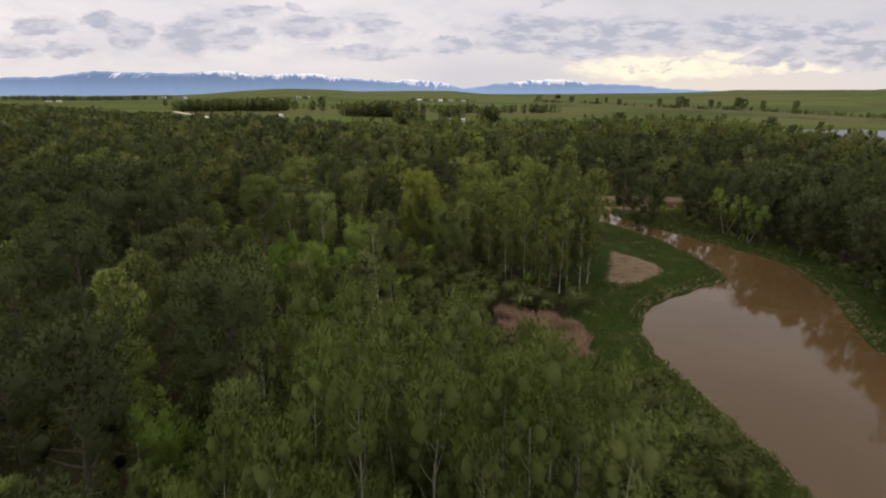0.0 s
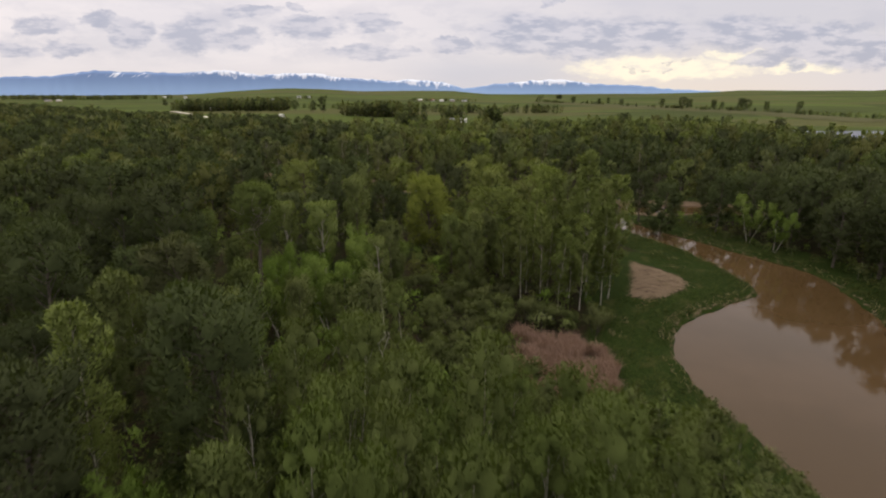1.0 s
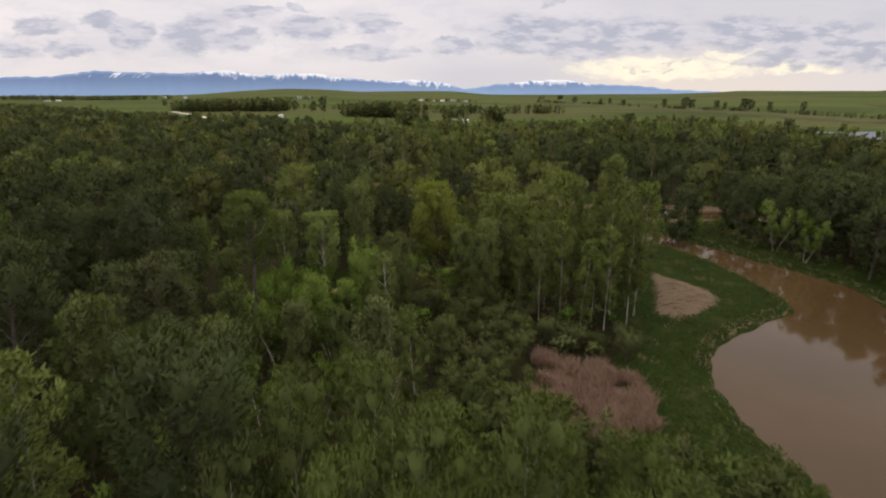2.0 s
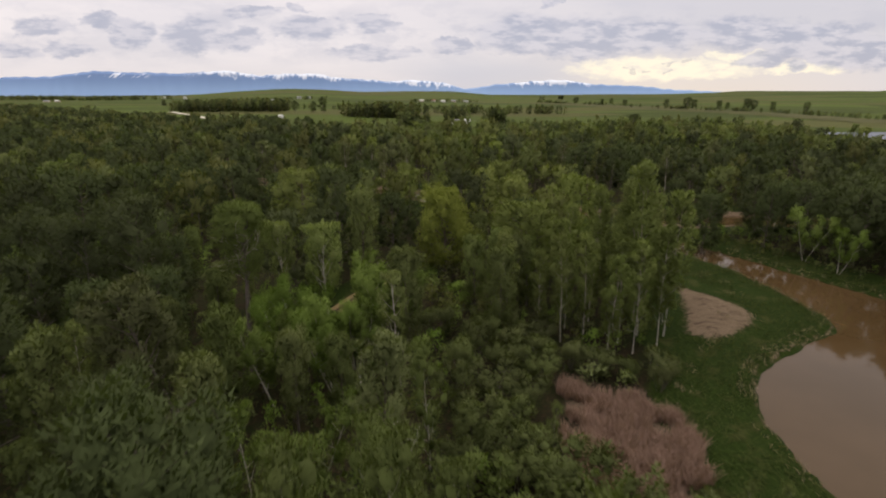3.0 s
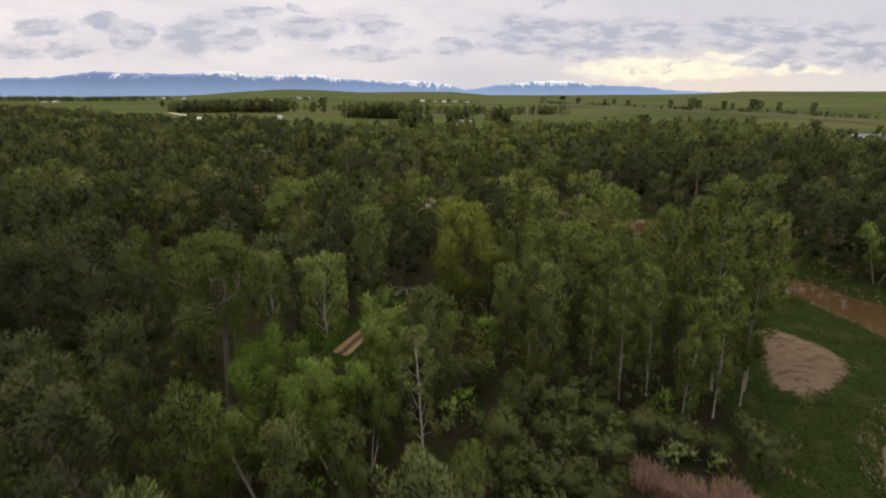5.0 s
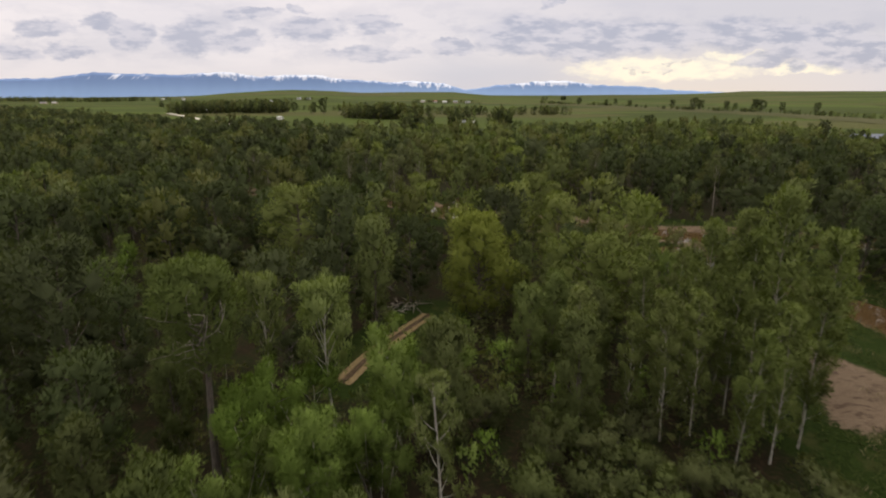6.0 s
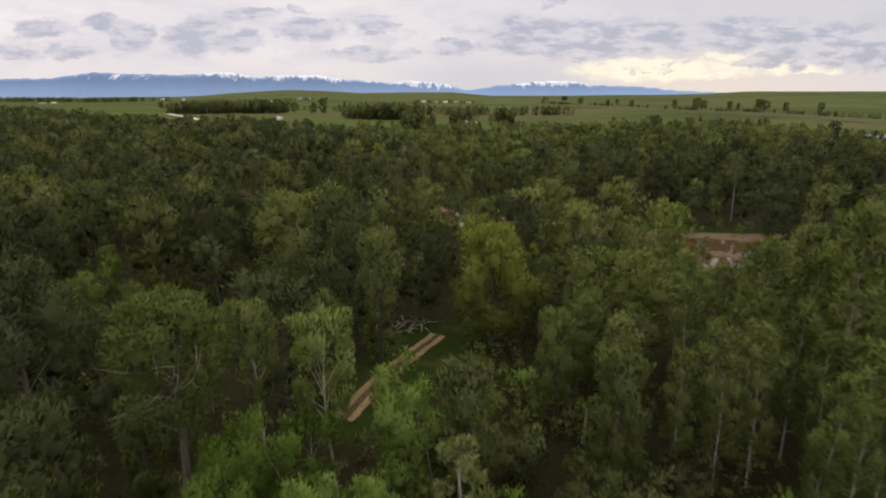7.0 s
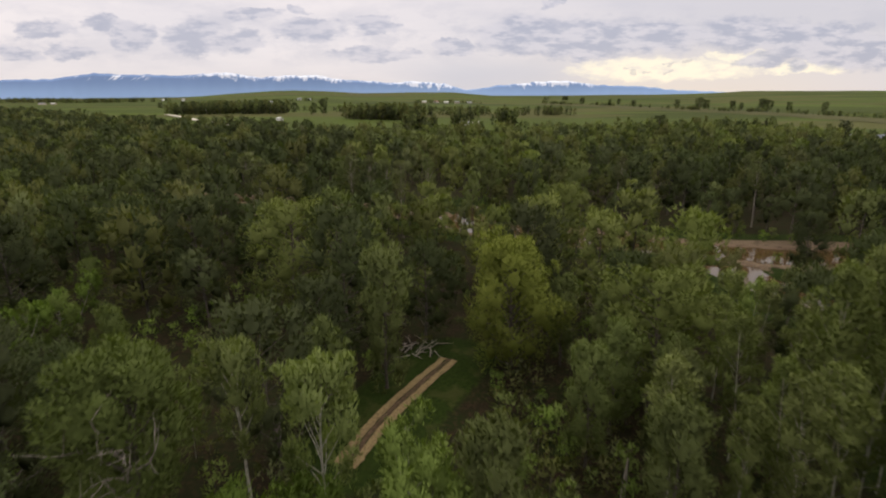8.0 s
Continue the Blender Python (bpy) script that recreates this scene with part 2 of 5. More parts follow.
def water_material():
    m, n = material("muddy_water")
    pos = n.put("ShaderNodeNewGeometry").outputs["Position"]
    c = n.mix(n.ramp(n.noise(pos, 0.08, 3.0), 0.35, 0.7), (0.058, 0.035, 0.015), (0.071, 0.043, 0.020))
    rip = n.math("ADD", n.noise(pos, 1.1, 3.0), n.math("MULTIPLY", n.noise(pos, 0.25, 2.0), 1.5))
    p = n.put("ShaderNodeBsdfPrincipled", Base_Color=c, Roughness=0.05, IOR=1.22, Normal=bump(n, rip, 0.05, 0.06))
    finish(n, p.outputs[0])
    return m


def plain_material(name, a, b, scale=3.0, rough=0.8):
    m, n = material(name)
    pos = n.put("ShaderNodeNewGeometry").outputs["Position"]
    f = n.noise(pos, scale, 5.0, 0.6)
    p = n.put("ShaderNodeBsdfPrincipled", Base_Color=n.mix(n.ramp(f, 0.3, 0.7), a, b), Roughness=rough, Normal=bump(n, f, 0.4, 0.05))
    p.inputs["Specular IOR Level"].default_value = 0.05
    finish(n, p.outputs[0])
    return m


def mountain_material():
    """Far range: distance haze painted in as blue, snow on the high ground and in the gullies, and a slight glow."""
    m, n = material("far_range")
    pos = n.put("ShaderNodeNewGeometry").outputs["Position"]
    x, y, z = n.split(pos)
    gully = n.noise(n.put("ShaderNodeMapping", Vector=pos, Scale=(0.024, 0.02, 0.016)).outputs[0], 1.0, 6.0, 0.65)
    ragged = n.math("MULTIPLY", n.math("SUBTRACT", gully, 0.5), 210.0)
    level = n.tree.nodes.new("ShaderNodeFloatCurve")
    for at, v in ((0.30, 0.86), (0.36, 0.80), (0.43, 0.70), (0.50, 0.56), (0.54, 0.60), (0.60, 0.58)):
        level.mapping.curves[0].points.new(at, v)
    level.mapping.curves[0].points[0].location = (0.0, 1.0)
    level.mapping.curves[0].points[-1].location = (1.0, 0.9)
    level.mapping.update()
    n.feed(level.inputs["Value"], n.ramp_line(x, -4700.0, 4700.0))
    main = n.ramp(n.math("SUBTRACT", n.math("ADD", z, ragged), n.math("MULTIPLY", level.outputs[0], 240.0)), -9.0, 24.0)
    main = n.math("MULTIPLY", main, n.math("MULTIPLY", n.ramp(x, -2250.0, -1900.0), n.ramp(x, 1150.0, 1350.0, 1.0, 0.0)))
    slant = n.noise(n.xyz(n.math("MULTIPLY", n.math("ADD", x, n.math("MULTIPLY", z, -1.2)), 0.026), n.math("MULTIPLY", z, 0.006)), 1.0, 3.0, 0.6)
    runs = n.math("MULTIPLY", n.ramp(slant, 0.54, 0.59), n.math("MULTIPLY", n.ramp(z, 176.0, 196.0), n.ramp(z, 218.0, 226.0, 1.0, 0.0)))
    runs = n.math("MULTIPLY", runs, n.math("MULTIPLY", n.ramp(x, -3150.0, -3000.0), n.ramp(x, -2560.0, -2440.0, 1.0, 0.0)))
    f = n.math("MAXIMUM", main, runs)
    # air haze put into the colour: blue, paler towards the foot
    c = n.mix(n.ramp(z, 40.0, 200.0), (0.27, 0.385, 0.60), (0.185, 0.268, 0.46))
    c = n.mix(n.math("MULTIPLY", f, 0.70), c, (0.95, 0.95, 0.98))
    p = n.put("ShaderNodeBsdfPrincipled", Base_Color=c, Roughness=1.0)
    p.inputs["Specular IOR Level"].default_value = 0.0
    # added glow over the whole range, lifts the snow against the sky
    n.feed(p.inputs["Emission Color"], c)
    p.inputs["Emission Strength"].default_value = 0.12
    finish(n, p.outputs[0])
    return m


POND_WATER = plain_material("pond_water", (0.11, 0.12, 0.15), (0.15, 0.16, 0.19), 0.05, 0.7)
GROUND = ground_material()
WATER = water_material()
RANGE = mountain_material()
RUT = plain_material("rut_earth", (0.125, 0.088, 0.042), (0.225, 0.165, 0.085), 4.0, 0.95)
WHITE_WALL = plain_material("white_paint", (0.50, 0.49, 0.46), (0.66, 0.65, 0.62), 1.0)
TAN_WALL = plain_material("tan_boards", (0.36, 0.30, 0.24), (0.46, 0.40, 0.33), 1.0)
ROOF_GREY = plain_material("roof_grey", (0.20, 0.20, 0.21), (0.34, 0.34, 0.35), 1.0)
ROOF_RED = plain_material("roof_rust", (0.22, 0.10, 0.07), (0.32, 0.16, 0.11), 1.0)
GRAVEL_ROAD = plain_material("gravel_road", (0.40, 0.36, 0.31), (0.55, 0.50, 0.44), 0.5, 0.95)
STUBBLE = plain_material("stubble", (0.052, 0.054, 0.020), (0.080, 0.076, 0.031), 0.03, 0.95)
DARK_SOIL = plain_material("dark_soil", (0.050, 0.034, 0.020), (0.10, 0.068, 0.042), 2.0, 0.95)


# ---- mesh helpers ----
def mesh_of(name, verts, tris, mats, index=None, smooth=False, normals=None, tint=None):
    me = bpy.data.meshes.new(name)
    verts, tris = np.asarray(verts, np.float32), np.asarray(tris, np.int32)
    me.vertices.add(len(verts))
    me.vertices.foreach_set("co", verts.ravel())
    me.loops.add(tris.size)
    me.loops.foreach_set("vertex_index", tris.ravel())
    me.polygons.add(len(tris))
    k = tris.shape[1]
    me.polygons.foreach_set("loop_start", np.arange(0, tris.size, k, dtype=np.int32))
    me.polygons.foreach_set("loop_total", np.full(len(tris), k, np.int32))
    if index is not None:
        me.polygons.foreach_set("material_index", np.asarray(index, np.int32))
    if smooth:
        me.polygons.foreach_set("use_smooth", np.ones(len(tris), bool))
    for mt in mats:
        me.materials.append(mt)
    if normals is not None:
        me.attributes.new("custom_normal", "FLOAT_VECTOR", "POINT").data.foreach_set("vector", np.asarray(normals, np.float32).ravel())
    if tint is not None:
        me.attributes.new("tint", "FLOAT", "POINT").data.foreach_set("value", np.asarray(tint, np.float32))
    me.update(calc_edges=True)
    return me


def joined(pieces):
    """Joins pieces of vertices and triangles, and of vertex normals where they have them."""
    k, ts = 0, []
    for p in pieces:
        ts.append(p[1] + k)
        k += len(p[0])
    both = (np.concatenate([p[0] for p in pieces]), np.concatenate(ts))
    return both if len(pieces[0]) < 3 else both + (np.concatenate([p[2] for p in pieces]),)


def part(name, mesh, parent, label=""):
    ob = new(name, mesh)
    ob.parent = parent
    return tagged(ob, label)


# ---- the lie of the land ----
SHORE_WEST = [(26, -60), (28, 10), (27.5, 34.7), (27.5, 37.6), (26.8, 41.6), (26.1, 47.3), (25.3, 50.9), (24.8, 57.9), (25.4, 63.2), (26.8, 67), (29.5, 71.8),
              (34.6, 76), (40.1, 79.3), (45, 82), (47.2, 85), (47.6, 90), (47.2, 97.5), (45.6, 107), (42, 116), (38, 124), (34, 132), (33, 142)]
SHORE_EAST = [(44, 141), (43, 134), (47, 122), (52, 113), (56, 104), (59, 98), (61.4, 93), (59.9, 82.5), (55.9, 70.7), (52.1, 61.7), (50, 55.9), (49, 20), (48, -60)]
RIVER = [(130, 128), (95, 141), (70, 146), (54, 146), (40, 150), (22, 158), (6, 164), (-5, 172)]
NORTH_ARM = [(-5, 172), (-6, 184), (-3, 193)]
SIDE_ARM = [(-5, 172), (-22, 186), (-46, 196), (-66, 203), (-90, 208)]
SAND = [(31.7, 98.4), (33.4, 95.3), (36.5, 90.5), (37, 86), (34.9, 82.5), (30.8, 79.6), (27.2, 78.2), (25.2, 80.2), (27.6, 86)]
REEDS = [(8, 68.2), (13.5, 66), (16.2, 62.7), (17, 59.2), (15.5, 55), (12, 51.6), (8.6, 52.4), (6.2, 55), (5.6, 58.6), (7.4, 62.5)]
TRACK = [(-18.9, 87.6), (-18.0, 89.6), (-16.9, 93), (-15.0, 97), (-12.6, 101.4), (-10.0, 106)]
RIDGE = [(-0.8066, 0.001), (-0.6007, 0.002), (-0.4461, 0.0039), (-0.3942, 0.0089), (-0.3425, 0.0128), (-0.2705, 0.0148), (-0.2091, 0.0138), (-0.1477, 0.0108),
         (-0.0656, 0.0118), (0.0164, 0.0118), (0.0781, 0.0069), (0.2219, 0.0059), (0.3245, 0.0079), (0.4269, 0.0098), (0.4882, 0.0118), (0.5288, 0.0148),
         (0.6313, 0.0148), (0.7335, 0.0157), (0.77, 0.0128), (0.8027, 0.0177), (0.9363, 0.0236)]
RANGE_LINE = [(-1.0, 0.0314), (-0.7991, 0.0333), (-0.6968, 0.0352), (-0.6444, 0.043), (-0.6238, 0.0449), (-0.5835, 0.043), (-0.4617, 0.041), (-0.4309, 0.0439),
              (-0.3899, 0.0468), (-0.3599, 0.042), (-0.3298, 0.0381), (-0.2787, 0.041), (-0.2278, 0.042), (-0.1976, 0.0352), (-0.1468, 0.0323), (-0.096, 0.0284),
              (-0.0653, 0.0314), (0.0, 0.0275), (0.0369, 0.0157), (0.0675, 0.0197), (0.0879, 0.0236), (0.1185, 0.0255), (0.1591, 0.0304), (0.2202, 0.0323),
              (0.2718, 0.0245), (0.323, 0.0236), (0.3744, 0.0206), (0.4159, 0.0157), (0.4879, 0.0138), (0.5297, 0.0089), (1.0, 0.006)]
POND = (372.0, 420.0, 34.0)
EYE_LEVEL, WATER_LEVEL = 27.6, -0.6


def line_distance(x, y, pts):
    best = np.full(np.shape(x), 1e9)
    for (ax, ay), (bx, by) in zip(pts, pts[1:]):
        ex, ey = bx - ax, by - ay
        k = np.clip(((x - ax) * ex + (y - ay) * ey) / (ex * ex + ey * ey), 0, 1)
        best = np.minimum(best, np.hypot(x - ax - k * ex, y - ay - k * ey))
    return best


def inside(x, y, poly):
    odd = np.zeros(np.shape(x), bool)
    for (ax, ay), (bx, by) in zip(poly, poly[1:] + poly[:1]):
        cross = (ay > y) != (by > y)
        odd ^= cross & (x < (bx - ax) * (y - ay) / (by - ay + 1e-12) + ax)
    return odd


def region_distance(x, y, poly):
    """Metres to the outline, negative inside."""
    d = line_distance(x, y, poly + poly[:1])
    return np.where(inside(x, y, poly), -d, d)


REACH = SHORE_WEST + SHORE_EAST


def shore(x, y):
    """Metres from the nearest water's edge, negative over water."""
    d = region_distance(x, y, REACH)
    d = np.minimum(d, line_distance(x, y, RIVER) - 5.5)
    d = np.minimum(d, line_distance(x, y, SIDE_ARM) - 3.0)
    d = np.minimum(d, line_distance(x, y, NORTH_ARM) - 2.4)
    return d


def wobble(x, y, size, k=0.0):
    return np.sin(x / size + 1.3 * np.sin(y / size * 0.8 + k)) * np.cos(y / size * 1.1 + 0.9 * np.sin(x / size * 0.7 + 2 * k))


def ground_z(x, y):
    x, y = np.asarray(x, float), np.asarray(y, float)
    yy = np.maximum(y, 1.0)
    rise = (EYE_LEVEL + 2600 * np.interp(x / yy, *np.array(RIDGE).T)) * np.clip((y - 350) / 2250, 0, 1) ** 1.6
    near = np.clip(1 - np.hypot(x, y - 90) / 400, 0, 1)
    z = rise + 0.10 * wobble(x, y, 5.0) * near + 0.05 * wobble(x, y, 1.9, 2.0) * near
    z += 3.0 * wobble(x, y, 210.0, 1.0) * np.clip((y - 700) / 900, 0, 1)
    sd = region_distance(x, y, SAND)
    z += 0.9 * np.clip((1.5 - sd) / 5.0, 0, 1) * (1 + 0.35 * wobble(x, y, 1.6) + 0.3 * wobble(x, y, 0.9, 3.0))
    d = shore(x, y) + 0.35 * wobble(x, y, 1.7) + 0.25 * wobble(x, y, 0.8, 1.0)
    bed = WATER_LEVEL + 0.62 * d
    z = np.where(d < 2.0, np.minimum(z, np.maximum(bed, -2.2)), z)
    pd = np.hypot(x - POND[0], (y - POND[1]) * 1.0) - POND[2] + 4 * wobble(x, y, 14.0)
    z = np.where(pd < 12, np.minimum(z, 0.6 + 0.25 * pd), z)
    return z


def cover_of(x, y):
    """Grass, bare ground and field amounts."""
    d = shore(x, y)
    sd, rd = region_distance(x, y, SAND), region_distance(x, y, REEDS)
    grass = np.clip((11.5 - d) / 3.0, 0, 1) * (d > -3)
    grass = np.maximum(grass, np.clip((8 - sd) / 3.0, 0, 1))
    grass = np.maximum(grass, np.clip((6.5 - line_distance(x, y, TRACK[1:])) / 3.0, 0, 1))
    sand = np.clip((1.6 - sd) / 4.0, 0, 1)
    far_bar = np.clip((9.5 - line_distance(x, y, RIVER) + 2.4 * wobble(x, y, 9.0)) / 2.0, 0, 1)
    far_bar = np.maximum(far_bar, np.clip((8.0 - line_distance(x, y, SIDE_ARM)) / 2.0, 0, 1)) * (y > 128)
    grass = np.maximum(grass, np.clip((54 - 0.35 * np.abs(x) - y) / 3.0, 0, 1) * (np.abs(x) < 24))
    sand = np.maximum(sand, 0.85 * far_bar)
    sand = np.maximum(sand, np.clip((0.9 - np.abs(d - 0.4)) / 0.8, 0, 1) * 0.55)
    sand = np.maximum(sand, np.clip((0.6 - rd) / 1.0, 0, 1) * 0.55)
    edge = 440 + 45 * wobble(x, y, 75.0) - 0.30 * x + np.minimum(320, 1600 * np.maximum(0, -x / np.maximum(y, 50.0) - 0.53)) - 600 * np.maximum(0, x / np.maximum(y, 50.0) - 0.6)
    field = np.clip((y - np.maximum(edge, 210)) / 30, 0, 1)
    return grass, sand, field


def lines(spans):
    return np.unique(np.concatenate([np.arange(a, b, s) for a, b, s in spans]))


def build_ground():
    xs = lines([(-5200, -800, 200), (-800, -200, 25), (-200, -60, 6), (-60, 18, 2.0), (18, 66, 1.0), (66, 120, 3), (120, 500, 10), (500, 1000, 40), (1000, 5201, 150)])
    ys = lines([(-1200, -60, 60), (-60, 24, 6), (24, 135, 1.0), (135, 230, 2.5), (230, 600, 10), (600, 1400, 40), (1400, 4701, 110)])
    X, Y = np.meshgrid(xs, ys)
    Z = ground_z(X, Y)
    v = np.stack([X.ravel(), Y.ravel(), Z.ravel()], 1)
    i = np.arange(len(xs) * len(ys)).reshape(len(ys), len(xs))
    q = np.stack([i[:-1, :-1].ravel(), i[:-1, 1:].ravel(), i[1:, 1:].ravel(), i[1:, :-1].ravel()], 1)
    me = mesh_of("ground", v, q, [GROUND], smooth=True)
    g, s, f = cover_of(X.ravel(), Y.ravel())
    att = me.attributes.new("cover", "FLOAT_COLOR", "POINT")
    att.data.foreach_set("color", np.stack([g, s, f, np.ones_like(g)], 1).astype(np.float32).ravel())
    tagged(new("ground", me), "woodland floor, river bank turf and green far fields", "ground", kind="structure")


def sheet(name, x0, y0, x1, y1, z, mat, label, category):
    v = [(x0, y0, z), (x1, y0, z), (x1, y1, z), (x0, y1, z)]
    return tagged(new(name, mesh_of(name, v, [(0, 1, 2, 3)], [mat])), label, category, kind="structure")


build_ground()
sheet("water", -140, -60, 150, 262, WATER_LEVEL, WATER, "still muddy brown river water between grassy banks", "river")
sheet("water_pond", 304, 350, 444, 490, 0.75, POND_WATER, "small pale pond in the far meadow", "pond")


def build_range():
    us = np.linspace(-1.0, 1.0, 700)
    rows = 14
    crest = np.interp(us, *np.array(RANGE_LINE).T) * 4700 + EYE_LEVEL
    crest = crest + 3.5 * (np.sin(us * 140) * np.cos(us * 61 + 1) + 0.5 * np.sin(us * 263 + 2 + np.sin(us * 90)))
    v = []
    for k in range(rows):
        f = k / (rows - 1)
        spur = np.sin(us * 63 + 3.0 * np.sin(us * 17) + 2.5 * np.sin(us * 41 + 1)) + 0.6 * np.sin(us * 171 + 3 * np.sin(us * 37) + 4 * f)
        y = 4690 - 110 * (1 - f) - 3 * spur * (1 - f) * f * 2
        z = -30 + (crest + 30) * f ** 1.15
        v.append(np.stack([us * 4700, y, z], 1))
    v.append(np.stack([us * 4700, np.full_like(us, 4790.0), crest * 0.4 - 40], 1))
    v = np.concatenate(v)
    i = np.arange((rows + 1) * len(us)).reshape(rows + 1, len(us))
    q = np.stack([i[:-1, :-1].ravel(), i[:-1, 1:].ravel(), i[1:, 1:].ravel(), i[1:, :-1].ravel()], 1)
    tagged(new("backdrop_mountains", mesh_of("backdrop_mountains", v, q, [RANGE], smooth=True)), "long mountain range painted haze blue with snow on its crest", "mountains", kind="structure")


build_range()


# ---- trees ----
def tube(pts, radii, sides):
    pts, radii = np.asarray(pts, float), np.asarray(radii, float)
    d = np.gradient(pts, axis=0)
    d /= np.linalg.norm(d, axis=1, keepdims=True) + 1e-9
    ref = np.where(np.abs(d[:, 2:3]) > 0.9, [[1.0, 0, 0]], [[0, 0, 1.0]])
    a = np.cross(d, ref)
    a /= np.linalg.norm(a, axis=1, keepdims=True) + 1e-9
    b = np.cross(d, a)
    ang = np.arange(sides) * 2 * np.pi / sides
    ring = a[:, None] * np.cos(ang)[None, :, None] + b[:, None] * np.sin(ang)[None, :, None]
    v = (pts[:, None] + ring * radii[:, None, None]).reshape(-1, 3)
    k = len(pts)
    i = np.arange(k * sides).reshape(k, sides)
    j = np.roll(i, -1, axis=1)
    t1 = np.stack([i[:-1].ravel(), j[:-1].ravel(), j[1:].ravel()], 1)
    t2 = np.stack([i[:-1].ravel(), j[1:].ravel(), i[1:].ravel()], 1)
    return v, np.concatenate([t1, t2])


def unit(a):
    return a / (np.linalg.norm(a, axis=1, keepdims=True) + 1e-9)


def leaves(rng, at, out, soft, length, width, up=0.35, loose=0.45):
    """One slim pointed triangle per leaf spray, its tip reaching up and out of its bough. Gives vertices, triangles and the bough's soft normals."""
    n = len(at)
    a = out * 0.55 + rng.normal(size=(n, 3)) * 0.42
    a[:, 2] += up
    a = unit(a)
    face = soft + rng.normal(size=(n, 3)) * loose
    face = unit(face - a * (a * face).sum(1, keepdims=True))
    b = np.cross(face, a)
    s = rng.uniform(0.6, 1.4, (n, 1))
    v = np.stack([at + a * length * 0.62 * s, at - a * length * 0.38 * s + b * width * 0.5 * s, at - a * length * 0.38 * s - b * width * 0.5 * s], 1).reshape(-1, 3)
    shade = unit(soft + 0.45 * face)
    return v, np.arange(3 * n).reshape(n, 3), np.repeat(shade, 3, axis=0)


def curve(start, way, length, rng, rise, wander, steps):
    pts, p, d = [start], np.array(start, float), np.array(way, float)
    for _ in range(steps):
        d = d + np.array([0, 0, rise]) + rng.normal(size=3) * wander
        d /= np.linalg.norm(d)
        p = p + d * length / steps
        pts.append(p.copy())
    return np.array(pts)


GOLD = (1 + 5 ** 0.5) / 2
CLUMP = np.array([(a, b * GOLD, 0.0) for a in (-1, 1) for b in (-1, 1)]) / math.hypot(1, GOLD)
CLUMP = np.concatenate([CLUMP, np.roll(CLUMP, 1, axis=1), np.roll(CLUMP, 2, axis=1)])
CLUMP_FACES = np.array([f for f in itertools.combinations(range(12), 3) if max(np.linalg.norm(CLUMP[f[i]] - CLUMP[f[i - 1]]) for i in range(3)) < 1.2])
CLUMP_FACES = np.array([f if np.dot(np.cross(CLUMP[f[1]] - CLUMP[f[0]], CLUMP[f[2]] - CLUMP[f[0]]), CLUMP[f[0]]) > 0 else f[::-1] for f in CLUMP_FACES])
OCTA = np.array([(1, 0, 0), (0, 1, 0), (-1, 0, 0), (0, -1, 0), (0, 0, 1), (0, 0, -1)], float)
OCTA_FACES = np.array([(0, 1, 4), (1, 2, 4), (2, 3, 4), (3, 0, 4), (1, 0, 5), (2, 1, 5), (3, 2, 5), (0, 3, 5)])


def inner(rng, lobes, core, plume, corners, faces, middle, whole):
    """The close-packed inner foliage of each lobe, uneven and turned at random."""
    n = len(lobes)
    a = rng.uniform(0, 2 * np.pi, n)
    c, s = np.cos(a)[:, None], np.sin(a)[:, None]
    k = len(corners)
    o = corners[None] * rng.uniform(0.72, 1.22, (n, k, 1)) * (lobes[:, 3] * core)[:, None, None]
    v = np.stack([o[:, :, 0] * c - o[:, :, 1] * s, o[:, :, 0] * s + o[:, :, 1] * c, o[:, :, 2] * plume], 2)
    return (v + lobes[:, None, :3]).reshape(-1, 3), (faces[None] + (np.arange(n) * k)[:, None, None]).reshape(-1, 3), unit(0.55 * unit(v.reshape(-1, 3)) + whole * unit(((v + lobes[:, None, :3]).reshape(-1, 3) - middle) * (1, 1, 0.75)) + np.array([0, 0, 0.15]))


